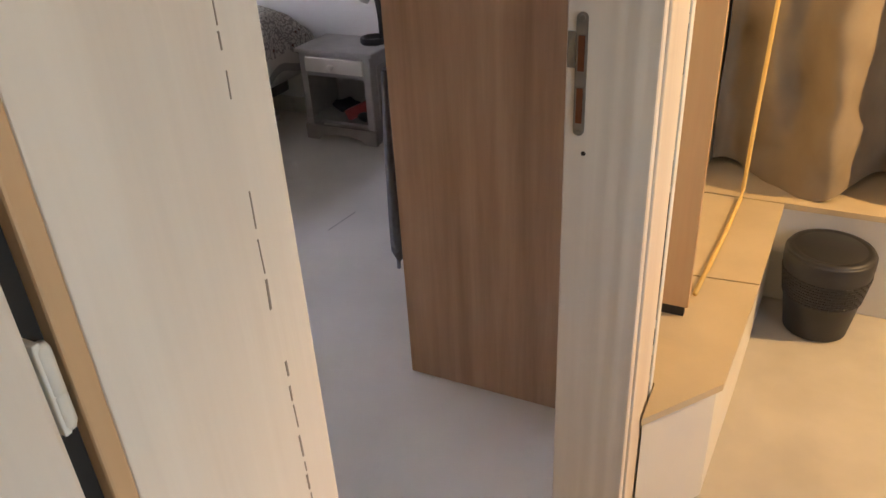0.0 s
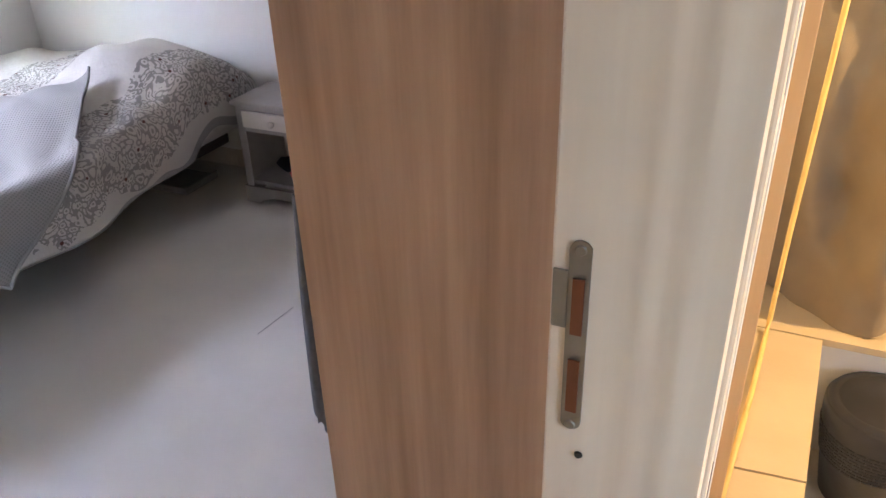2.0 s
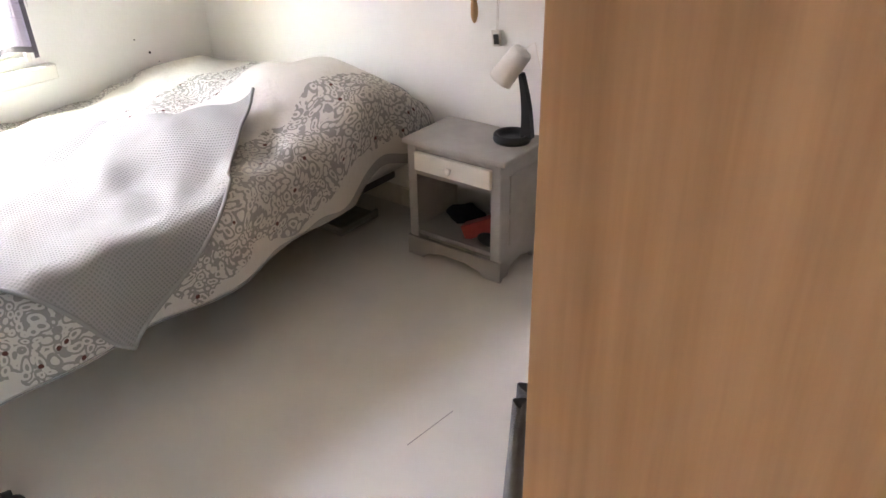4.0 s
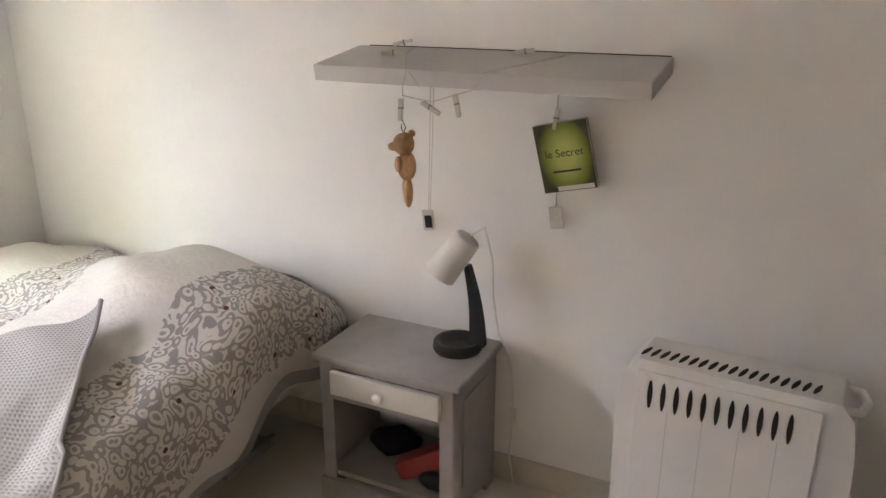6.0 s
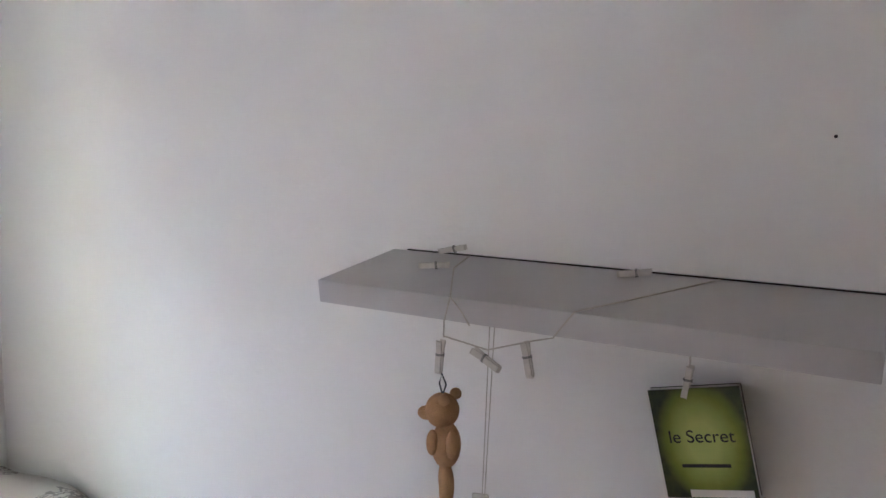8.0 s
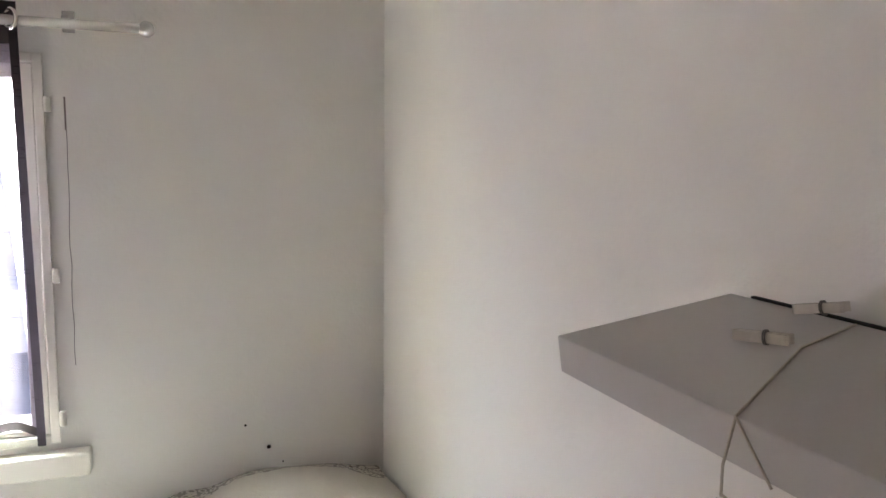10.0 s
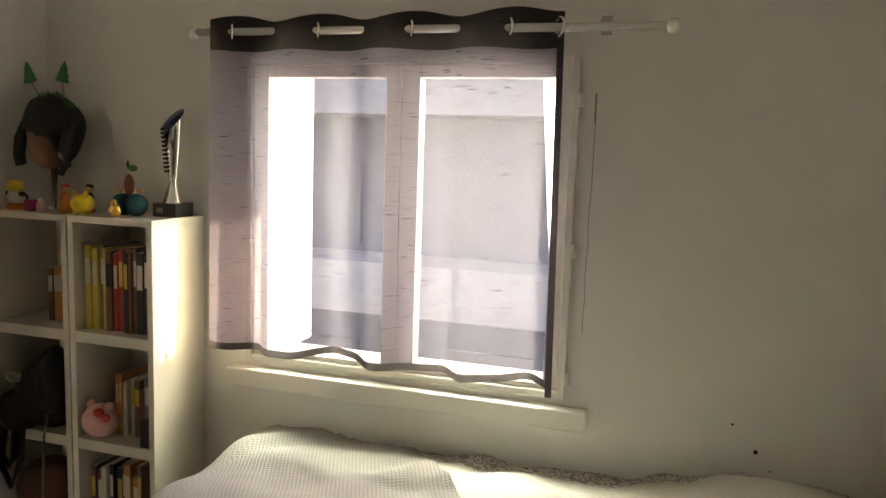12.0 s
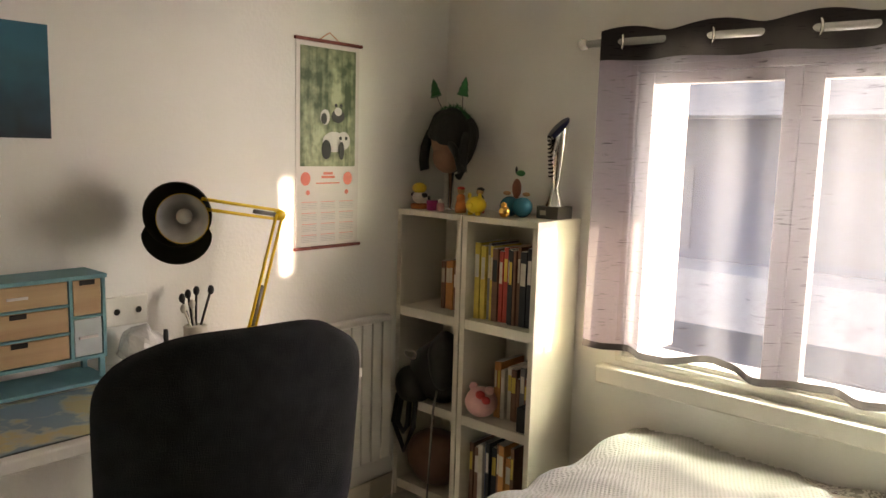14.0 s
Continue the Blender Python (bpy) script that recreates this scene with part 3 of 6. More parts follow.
def throw_at(a, b2):
    """A point of the throw, a metres along one edge and b2 along the other; it lies askew on the bed."""
    q = THROW_C + a * Vector((-0.585, 0.811)) + b2 * Vector((-0.811, -0.585))
    tip = max(0.0, 1 - (Vector((a - 1.0, b2)).length) / 0.42)
    ridge = math.exp(-(b2 / 0.05) ** 2) * 0.012
    folds = max(0.0, noise.noise((a * 2.2 + b2 * 5.5, b2 * 2.0 - a * 1.2, 3.0))) * 0.05 * min(1.0, a * 1.6)
    lift = 0.012 + ridge + folds + 0.05 * tip ** 1.4 + 0.008 * max(0, noise.noise((q.x * 6, q.y * 6, 9))) + 0.012 * math.sin(26 * b2 + 3 * a) * max(0.0, 1 - b2 / 0.6) * max(0, a - 0.3)
    x = BX0 + q.x
    return drape(x, q.y, max(lift, 0.006), 0.14), (a, b2), q


tb = B()
uvl = tb.loops.layers.uv.verify()
NA, NB = 78, 130
cells = {}
for i in range(NA + 1):
    for j in range(NB + 1):
        p, uv, q = throw_at(1.01 * i / NA, 1.75 * j / NB)
        if q.x > 0.01 and q.y > BY0 - 0.16:
            cells[i, j] = (tb.verts.new(p), uv)
for i in range(NA):
    for j in range(NB):
        ring = [cells.get(k) for k in ((i, j), (i + 1, j), (i + 1, j + 1), (i, j + 1))]
        if all(ring):
            f = tb.faces.new([r[0] for r in ring])
            for lp, r in zip(f.loops, ring):
                lp[uvl].uv = r[1]
throw = tagged(new("throw_blanket"), "grey woven throw spread askew over the bed, one corner hanging", "blanket")
part("cloth", tb, THROW, throw, "", True)
for fixed in (0, 1):
    eb = B()
    tube(eb, [throw_at(*((1.01 * k / 60, 0.0) if not fixed else (0.0, 0.75 * k / 60)))[0] + Vector((0, 0, 0.004)) for k in range(61)], 0.0065)
    part("hem", eb, THROW, throw, "thick corded hem", True)

pc = B()
ball(pc, (-2.72, 3.395, 0.44), 0.10, (1.5, 0.35, 1.0))
for v in pc.verts:
    v.co.y = min(v.co.y, BY - 0.004)
tagged(solid("dark_pillow", pc, BLUECLOTH, True), "dark grey pillow corner squeezed behind the duvet", "pillow")
# things under the bed
CRATEP = plain("dull_plastic", (0.33, 0.32, 0.3), 0.6)
ub = thing("storage_crate", (-2.66, 3.2, 0), "dull grey-white plastic tray half hidden under the bed", "crate")
part("tray", bx(-2.92, -2.72, 3.08, 3.3, 0.0, 0.016, bevel=0.004), CRATEP, ub)
part("rim", bx(-2.732, -2.72, 3.08, 3.3, 0.016, 0.035, bevel=0.003), CRATEP, ub)
part("rim", bx(-2.92, -2.732, 3.08, 3.092, 0.016, 0.035, bevel=0.003), CRATEP, ub)

# ---- nightstand ----
NX0, NX1, NY0, NY1, NH = -2.43, -2.025, 3.15, 3.425, 0.452
ns = thing("nightstand", ((NX0 + NX1) / 2, (NY0 + NY1) / 2, 0), "small grey-painted nightstand with one cream drawer over an open shelf", "nightstand")
part("top", bx(NX0 - 0.012, NX1 + 0.012, NY0 - 0.015, NY1, NH - 0.02, NH, bevel=0.006), GREYP, ns)
for x0, x1 in ((NX0 + 0.008, NX0 + 0.026), (NX1 - 0.026, NX1 - 0.008)):
    sd = B()
    w = NY1 - NY0 - 0.004
    prism(sd, [(0, 0), (0.05, 0), (0.06, 0.025), (w * 0.5, 0.045), (w - 0.06, 0.025), (w - 0.05, 0), (w, 0), (w, NH - 0.02), (0, NH - 0.02)], x1 - x0,
          Matrix(((0, 0, 1, x0), (1, 0, 0, NY0 + 0.002), (0, 1, 0, 0), (0, 0, 0, 1))))
    part("side", sd, GREYP, ns)
part("side_moulding", bx(NX1 - 0.0085, NX1 - 0.003, NY0 + 0.05, NY1 - 0.05, 0.12, 0.38, bevel=0.002), GREYP, ns)
for x0, x1 in ((NX0 + 0.008, NX0 + 0.046), (NX1 - 0.046, NX1 - 0.008)):
    part("stile", bx(x0, x1, NY0 - 0.006, NY0 + 0.0015, 0.075, NH - 0.02, bevel=0.002), GREYP, ns)
part("rail", bx(NX0 + 0.046, NX1 - 0.046, NY0 - 0.005, NY0 + 0.02, 0.325, 0.345), GREYP, ns)
part("rail", bx(NX0 + 0.046, NX1 - 0.046, NY0 - 0.005, NY0 + 0.02, NH - 0.035, NH - 0.02), GREYP, ns)
pw = NX1 - NX0
pb = B()
prism(pb, [(0, 0), (0.07, 0), (0.085, 0.018), (0.12, 0.026), (0.15, 0.034), (pw - 0.15, 0.034), (pw - 0.12, 0.026), (pw - 0.085, 0.018), (pw - 0.07, 0), (pw, 0), (pw, 0.075), (0, 0.075)], 0.016,
      Matrix(((1, 0, 0, NX0), (0, 0, 1, NY0 - 0.014), (0, 1, 0, 0), (0, 0, 0, 1))))
part("plinth", pb, GREYP, ns)
part("shelf", bx(NX0 + 0.026, NX1 - 0.026, NY0 + 0.002, NY1 - 0.01, 0.085, 0.10), GREYP, ns)
part("back", bx(NX0 + 0.026, NX1 - 0.026, NY1 - 0.01, NY1 - 0.002, 0.10, NH - 0.02), GREYP, ns)
dr = part("drawer", bx(NX0 + 0.048, NX1 - 0.040, NY0 - 0.022, NY0 - 0.0055, 0.347, 0.415, bevel=0.003), CREAMP, ns, "cream drawer front, slightly open")
kb = B()
lathe(kb, [(0.006, 0), (0.006, 0.01), (0.014, 0.014), (0.015, 0.022), (0.008, 0.028)], 16, Matrix.Translation(((NX0 + NX1) / 2, NY0 - 0.022, 0.381)) @ Matrix.Rotation(radians(90), 4, "X"))
part("knob", kb, CREAMP, dr, "", True)
part("drawer_floor", bx(NX0 + 0.03, NX1 - 0.03, NY0 + 0.002, NY1 - 0.012, 0.325, 0.332), GREYP, ns)
# what lies on the open shelf
rb = thing("red_box", (-2.15, 3.24, 0.1), "red box lying on the open shelf of the nightstand", "box")
part("carton", box(B(), -0.075, 0.075, -0.03, 0.03, 0.0, 0.055, bevel=0.004, m=Matrix.Translation((-2.15, 3.24, 0.118)) @ Matrix.Rotation(radians(-25), 4, "Y") @ Matrix.Rotation(radians(18), 4, "Z")), plain("dark_red_card", (0.3, 0.045, 0.04)), rb)
cl = B()
ball(cl, (-2.29, 3.31, 0.128), 0.07, (1.2, 0.9, 0.42))
for v in cl.verts:
    v.co += 0.012 * noise.noise_vector(v.co * 22)
    v.co.z = max(v.co.z, 0.1005)
tagged(solid("black_pouch", cl, BLACKCLOTH, True), "crumpled black cloth pouch on the nightstand shelf", "pouch")
gl2 = B()
ball(gl2, (-2.1, 3.19, 0.125), 0.045, (1.2, 0.5, 0.55))
tagged(solid("glasses_case", gl2, BLACKP, True), "dark rounded case on the nightstand shelf", "case")

# ---- bedside lamp ----
lamp = thing("bedside_lamp", (-2.1, 3.33, NH), "black desk lamp with a tilted white drum shade on the nightstand", "lamp")
lb = B()
lathe(lb, [(0.062, 0), (0.066, 0.008), (0.064, 0.026), (0.058, 0.03), (0.05, 0.026), (0.045, 0.014), (0.02, 0.013)], 32, Matrix.Translation((-2.105, 3.325, NH)))
part("base", lb, BLACKP, lamp, "", True)
ab = B()
A0, A1 = Vector((-2.052, 3.335, NH + 0.02)), Vector((-2.088, 3.345, 0.685))
bmv = []
for q in range(9):
    f = q / 8
    c = A0.lerp(A1, f) + Vector((0.008 * math.sin(math.pi * f), 0, 0))
    wd = 0.021 * (1 - 0.68 * f)
    bmv.append([ab.verts.new(c + Vector(o)) for o in ((-wd, -0.012, 0), (wd, -0.012, 0), (wd, 0.012, 0), (-wd, 0.012, 0))])
for a, b2 in zip(bmv, bmv[1:]):
    for k in range(4):
        ab.faces.new((a[k], a[(k + 1) % 4], b2[(k + 1) % 4], b2[k]))
ab.faces.new(list(reversed(bmv[0]))), ab.faces.new(bmv[-1])
part("arm", ab, BLACKP, lamp)
sm = Matrix.Translation((-2.122, 3.335, 0.706)) @ Matrix.Rotation(radians(34), 4, "Y") @ Matrix.Rotation(radians(-12), 4, "X")
sb = B()
lathe(sb, [(0.0425, -0.062), (0.040, 0.0), (0.036, 0.058), (0.031, 0.064), (0.012, 0.066), (0.01, 0.072)], 32, sm)
part("shade", sb, WHITEP, lamp, "white tilted drum shade", True)
cb = B()
tube(cb, [sm @ Vector((0, 0, 0.07)), Vector((-2.045, 3.35, 0.79)), Vector((-2.03, 3.37, 0.70)), Vector((-2.03, 3.38, 0.6)), Vector((-2.02, 3.40, NH + 0.03)), Vector((-1.995, 3.43, NH - 0.05)), Vector((-1.985, 3.435, 0.30)), Vector((-1.985, 3.435, 0.2)), Vector((-1.99, 3.43, 0.1)), Vector((-1.97, 3.42, 0.02))], 0.0028)
part("cord", cb, WHITEP, lamp, "thin white power cord", True)
part("switch", bx(-1.995, -1.975, 3.427, 3.443, 0.20, 0.245, bevel=0.004), WHITEP, lamp, "white inline switch")

# ---- heater ----
HX0, HX1, HY, = -1.60, -1.15, 3.20
heater = thing("heater", (-1.38, 3.2, 0), "white enamelled portable convector heater on castors beside the nightstand", "heater")
hm = Matrix.Translation((-1.408, 3.255, 0)) @ Matrix.Rotation(radians(-4), 4, "Z")
hp = B()
hw = 0.242
outl = []
for q in range(17):
    f = q / 16
    z = 0.085 + 0.505 * f
    outl.append((z, hw - 0.022 * abs(2 * f - 1) ** 3 - (0.02 if q in (0, 16) else 0)))
body = [(w2, z) for z, w2 in outl] + [(-w2, z) for z, w2 in reversed(outl)]
prism(hp, body, 0.13, hm @ Matrix(((1, 0, 0, 0), (0, 0, 1, -0.065), (0, 1, 0, 0), (0, 0, 0, 1))))
bmesh.ops.bevel(hp, geom=[e for e in hp.edges if e.calc_face_angle(0) > 0.7], offset=0.022, segments=5, affect="EDGES", clamp_overlap=True)
part("body", hp, HEATW, heater)
part("front_panel", box(B(), -0.200, 0.172, -0.0700, -0.060, 0.105, 0.566, bevel=0.003, m=hm), HEATW, heater)


def slot_outline(w, h):
    """A rounded slot, pointed slightly at both ends."""
    return [(math.cos(2 * math.pi * j / 16) * w * (0.75 + 0.25 * abs(math.cos(2 * math.pi * j / 16))), math.sin(2 * math.pi * j / 16) * h / 2) for j in range(16)]


for k in range(11):
    x = -0.168 + k * 0.0285
    for z0, z1 in ((0.478, 0.548), (0.118, 0.178)):
        s = B()
        prism(s, slot_outline(0.0058, z1 - z0), 0.002, hm @ Matrix(((1, 0, 0, x), (0, 0, -1, -0.0692), (0, 1, 0, (z0 + z1) / 2), (0, 0, 0, 1))))
        part("slot", s, DARKGAP, heater)
for k in range(18):
    x = -0.195 + k * 0.0205
    s = B()
    prism(s, slot_outline(0.0052, 0.046), 0.002, hm @ Matrix(((1, 0.25, 0, x), (0, 1, 0, -0.02), (0, 0, 1, 0.5895), (0, 0, 0, 1))))
    part("top_slot", s, DARKGAP, heater)
for k in range(4):
    part("groove", box(B(), -0.128 + k * 0.075, -0.1268 + k * 0.075, -0.0708, -0.069, 0.19, 0.478, m=hm), GREYPRINT, heater)
for sx, wr in ((-0.19, 0.038), (0.14, 0.022)):
    part("foot", box(B(), sx - 0.012, sx + 0.012, -0.065, 0.065, 0.04, 0.088, bevel=0.005, m=hm), HEATW, heater)
    for sy in (-0.062, 0.062):
        wb2 = B()
        lathe(wb2, [(0.010, -0.013), (wr - 0.005, -0.013), (wr, -0.008), (wr, 0.008), (wr - 0.005, 0.013), (0.010, 0.013)], 22, hm @ Matrix.Translation((sx - 0.005, sy, wr)) @ Matrix.Rotation(radians(52), 4, "Z") @ Matrix.Rotation(radians(90), 4, "Y"))
        part("wheel", wb2, HEATW, heater, "", True)
hd = B()
tube(hd, [hm @ Vector(p) for p in ((0.17, -0.05, 0.565), (0.20, -0.055, 0.573), (0.235, -0.045, 0.573), (0.245, 0, 0.573), (0.235, 0.045, 0.573), (0.20, 0.05, 0.573), (0.17, 0.05, 0.565))], 0.009, 10)
part("handle", hd, HEATW, heater, "", True)
cc = B()
tube(cc, [hm @ Vector(p) for p in ((0.19, -0.02, 0.085), (0.20, -0.05, 0.03), (0.215, -0.09, 0.005), (0.245, -0.13, 0.005), (0.285, -0.155, 0.005), (0.33, -0.15, 0.005), (0.36, -0.11, 0.005), (0.37, -0.04, 0.01), (0.36, 0.03, 0.06), (0.35, 0.08, 0.15))], 0.004)
part("cord", cc, WHITEP, heater, "pale power cord on the floor", True)

# ---- wall shelf with what hangs from it ----
SX0, SX1, SY, SZ0, SZ1 = -2.452, -1.64, 3.228, 1.1435, 1.182
TILT = Matrix.Translation((0, SY, SZ1)) @ Matrix.Rotation(radians(8.5), 4, "X") @ Matrix.Translation((0, -SY, -SZ1))
shelf = thing("wall_shelf", (-2.05, 3.34, SZ0), "thick grey-white floating wall shelf wound with string", "shelf")
part("board", box(B(), SX0, SX1, SY, BY - 0.004, SZ0, SZ1, bevel=0.0015, m=TILT), mat("grey_shelf", (0.50, 0.48, 0.45), 0.45, vary=0.03, scale=5), shelf)
# black strip for the shaded line where the shelf meets the wall
part("wall_gap", bx(SX0 + 0.03, SX1 - 0.005, BY - 0.006, BY - 0.0003, SZ1 - 0.01, SZ1 + 0.034), DARKGAP, shelf)
st = B()
e = 0.0015
ztop = lambda y: SZ1 + (y - SY) * 0.149 + e
BXS = -2.205
tube(st, [(-2.285, BY - 0.012, ztop(BY - 0.012)), (-2.27, 3.36, ztop(3.36)), (BXS + 0.01, SY - 0.001, SZ1 + e), (BXS, SY - e, SZ0), (BXS, SY - e, 1.12)], 0.0011, 6)
tube(st, [(BXS + 0.01, SY - 0.001, SZ1), (BXS + 0.03, SY - e, SZ1 - 0.02), (BXS + 0.04, SY + 0.005, SZ0 - 0.002)], 0.001, 6)
tube(st, [(BXS, SY - 0.002, 1.122), (-2.13, SY - 0.002, 1.112), (-2.06, SY - 0.002, 1.135), (-2.03, SY - 0.001, SZ0), (-2.0, SY - e, SZ1 + e), (-1.93, 3.33, ztop(3.33)), (-1.86, BY - 0.012, ztop(BY - 0.012))], 0.0011, 6)
tube(st, [(-2.225, 3.41, SZ0 + 0.01), (-2.24, 3.425, 0.79)], 0.0008, 6)
tube(st, [(-2.215, 3.41, SZ0 + 0.01), (-2.235, 3.425, 0.79)], 0.0008, 6)
tube(st, [(-1.885, 3.40, SZ0 + 0.01), (-1.888, 3.40, 1.08)], 0.0015, 6)
part("string", st, CORD, shelf, "thin beige string", True)


def peg(x, y, z, rot):
    """A small sprung clothes peg of clear plastic."""
    m = Matrix.Translation((x, y, z)) @ rot
    t = thing("clothes_peg", (x, y, z), "small clear plastic clothes peg clipped to the shelf string", "clothes peg", "pegs on the string")
    for s in (1, -1):
        arm = B()
        prism(arm, [(0.0008, -0.026), (0.0045, -0.022), (0.0052, -0.004), (0.0040, 0.006), (0.0070, 0.024), (0.0056, 0.026), (0.0012, 0.006), (0.0018, -0.004)], 0.009,
              m @ Matrix(((0, 0, 1, -0.0045), (s, 0, 0, 0), (0, 1, 0, 0), (0, 0, 0, 1))))
        part("jaw", arm, PEG, t)
    sp = B()
    tube(sp, [m @ Vector((0.0065 * math.cos(a2), 0.0062 * math.sin(a2), 0.002 + 0.0012 * k / 6)) for k, a2 in enumerate([0.7 * j for j in range(20)])], 0.0008, 6)
    part("spring", sp, STEEL, t, "", True)


RY = lambda d: Matrix.Rotation(radians(d), 4, "Y")
RX = lambda d: Matrix.Rotation(radians(d), 4, "X")
RZ = lambda d: Matrix.Rotation(radians(d), 4, "Z")
peg(-2.31, BY - 0.03, ztop(BY - 0.03) + 0.014, RZ(14) @ RY(78))
peg(-2.30, 3.345, ztop(3.345) + 0.006, RZ(24) @ RY(86))
peg(BXS - 0.004, SY - 0.005, 1.09, RY(4))
peg(-2.13, SY - 0.005, 1.098, RY(-62))
peg(-2.065, SY - 0.005, 1.108, RY(-12))
peg(-1.888, 3.395, 1.065, RY(8))
peg(-1.98, BY - 0.04, ztop(BY - 0.04) + 0.006, RZ(10) @ RY(82))

bear = B()
bxp, byp = -2.202, 3.222
ball(bear, (bxp, byp, 1.010), 0.026, (1, 1, 1.02))
ball(bear, (bxp - 0.024, byp - 0.006, 1.003), 0.013, (1.1, 0.9, 0.8))
ball(bear, (bxp + 0.014, byp - 0.018, 1.033), 0.009)
ball(bear, (bxp + 0.012, byp + 0.018, 1.033), 0.009)
ball(bear, (bxp + 0.008, byp, 0.958), 0.024, (0.95, 0.9, 1.5))
ball(bear, (bxp + 0.026, byp - 0.012, 0.965), 0.010, (1, 1, 2.2), Matrix())
ball(bear, (bxp - 0.004, byp - 0.02, 0.965), 0.009, (1, 1, 2.2))
ball(bear, (bxp + 0.014, byp - 0.006, 0.895), 0.0115, (1, 1, 3.2))
ball(bear, (bxp + 0.000, byp + 0.012, 0.903), 0.0105, (1, 1, 2.9))
tagged(solid("teddy_bear", bear, BARK, True), "small tan plush bear hanging by a loop under the shelf", "plush toy")
lp = B()
tube(lp, [(bxp, byp, 1.034), (bxp - 0.006, byp, 1.05), (bxp - 0.002, byp, 1.066), (bxp + 0.006, byp, 1.05), (bxp, byp, 1.034)], 0.0012, 6)
tagged(solid("hanging_loop", lp, BLACKP, True), "thin dark loop holding the plush bear", "loop")
for k, (ex, ez, er) in enumerate(((-0.037, 1.003, 0.0042), (-0.018, 1.018, 0.0028))):
    eyb = B()
    ball(eyb, (bxp + ex, byp - 0.012 * k, ez), er)
    tagged(solid("bead", eyb, BLACKP, True), "black bead sewn on the plush bear", "bead")

# hanging tags
for x, z, dx, label in ((-2.243, 0.762, 0.0, "clear hanging tag with a dark centre on a string"), (-1.885, 0.815, 0.0, "small clear tag hanging under the booklet")):
    tg = thing("hanging_tag", (x, 3.43, z), label, "tag", "hanging tags")
    part("case", box(B(), -0.017, 0.017, -0.004, 0.004, -0.028, 0.028, bevel=0.003, m=Matrix.Translation((x, 3.43, z)) @ RY(-8)), PEG, tg)
    if x < -2:
        part("inlay", box(B(), -0.009, 0.012, -0.0056, -0.0043, -0.02, 0.014, m=Matrix.Translation((x, 3.43, z)) @ RY(-8)), BLACKP, tg)
tie = B()
tube(tie, [(-1.885, 3.42, 0.845), (-1.884, 3.418, 0.90)], 0.0012, 6)
tagged(solid("tag_string", tie, CORD, True), "short string above the clear tag", "string")

# booklet: dark green cover with a pale glow, clipped under the shelf
def cover_material():
    m, n, l, b = nodes_of("green_cover")
    tc, gr = n.new("ShaderNodeTexCoord"), n.new("ShaderNodeTexGradient")
    mp = n.new("ShaderNodeMapping")
    mp.inputs["Scale"].default_value = (15, 1, 10.5)
    mp.inputs["Location"].default_value = (-0.03, 0, -0.02)
    gr.gradient_type = "SPHERICAL"
    nz = n.new("ShaderNodeTexNoise")
    nz.inputs["Scale"].default_value = 60
    l.new(tc.outputs["Object"], mp.inputs[0]), l.new(mp.outputs[0], gr.inputs[0]), l.new(tc.outputs["Object"], nz.inputs[0])
    r = n.new("ShaderNodeValToRGB")
    r.color_ramp.elements[0].color, r.color_ramp.elements[1].color = (0.016, 0.02, 0.008, 1), (0.5, 0.55, 0.16, 1)
    r.color_ramp.elements[0].position, r.color_ramp.elements[1].position = 0.02, 0.75
    e2 = r.color_ramp.elements.new(0.3)
    e2.color = (0.2, 0.24, 0.03, 1)
    ad = n.new("ShaderNodeMath")
    ad.operation, ad.inputs[1].default_value = "MULTIPLY_ADD", 0.12
    l.new(nz.outputs[0], ad.inputs[0]), l.new(gr.outputs[0], ad.inputs[2])
    l.new(ad.outputs[0], r.inputs[0]), l.new(r.outputs[0], b.inputs["Base Color"])
    b.inputs["Roughness"].default_value = 0.35
    return m


bk = Matrix.Translation((-1.862, 3.405, 0.978)) @ RY(-13) @ RX(3)
booklet = new("booklet")
booklet.matrix_basis = bk
tagged(booklet, "green and yellow booklet hanging askew from a peg", "booklet")
for nm, mm2, bb in (("cover", cover_material(), (-0.066, 0.066, -0.009, -0.007, -0.083, 0.083)), ("page_block", PAPER, (-0.065, 0.065, -0.007, 0.006, -0.083, 0.082)), ("back_cover", plain("dark_cover", (0.02, 0.025, 0.012), 0.4), (-0.066, 0.066, 0.006, 0.008, -0.083, 0.083))):
    o = solid(nm, bx(*bb), mm2)
    o.parent = booklet


def text(body, size, m, material, parent=None, name="lettering", align="CENTER", extrude=0.0004):
    cu = bpy.data.curves.new(name, "FONT")
    cu.body, cu.size, cu.align_x, cu.align_y, cu.extrude = body, size, align, "CENTER", extrude
    tmp = bpy.data.objects.new("tmp", cu)
    scene.collection.objects.link(tmp)
    me = bpy.data.meshes.new_from_object(tmp.evaluated_get(bpy.context.evaluated_depsgraph_get()))
    bpy.data.objects.remove(tmp)
    me.materials.append(material)
    ob = new(name, me)
    ob.matrix_basis = m
    if parent is not None:
        ob.parent = parent
    return ob


UP = Matrix.Rotation(radians(90), 4, "X")
text("le Secret", 0.027, Matrix.Translation((0.0, -0.0096, 0.01)) @ UP, BLACKP, booklet, "title")
o = solid("price_strip", bx(-0.03, 0.06, -0.0098, -0.009, -0.081, -0.070), PAPER)
o.parent = booklet
o = solid("subtitle_bar", bx(-0.035, 0.035, -0.0098, -0.009, -0.036, -0.031), BLACKP)
o.parent = booklet

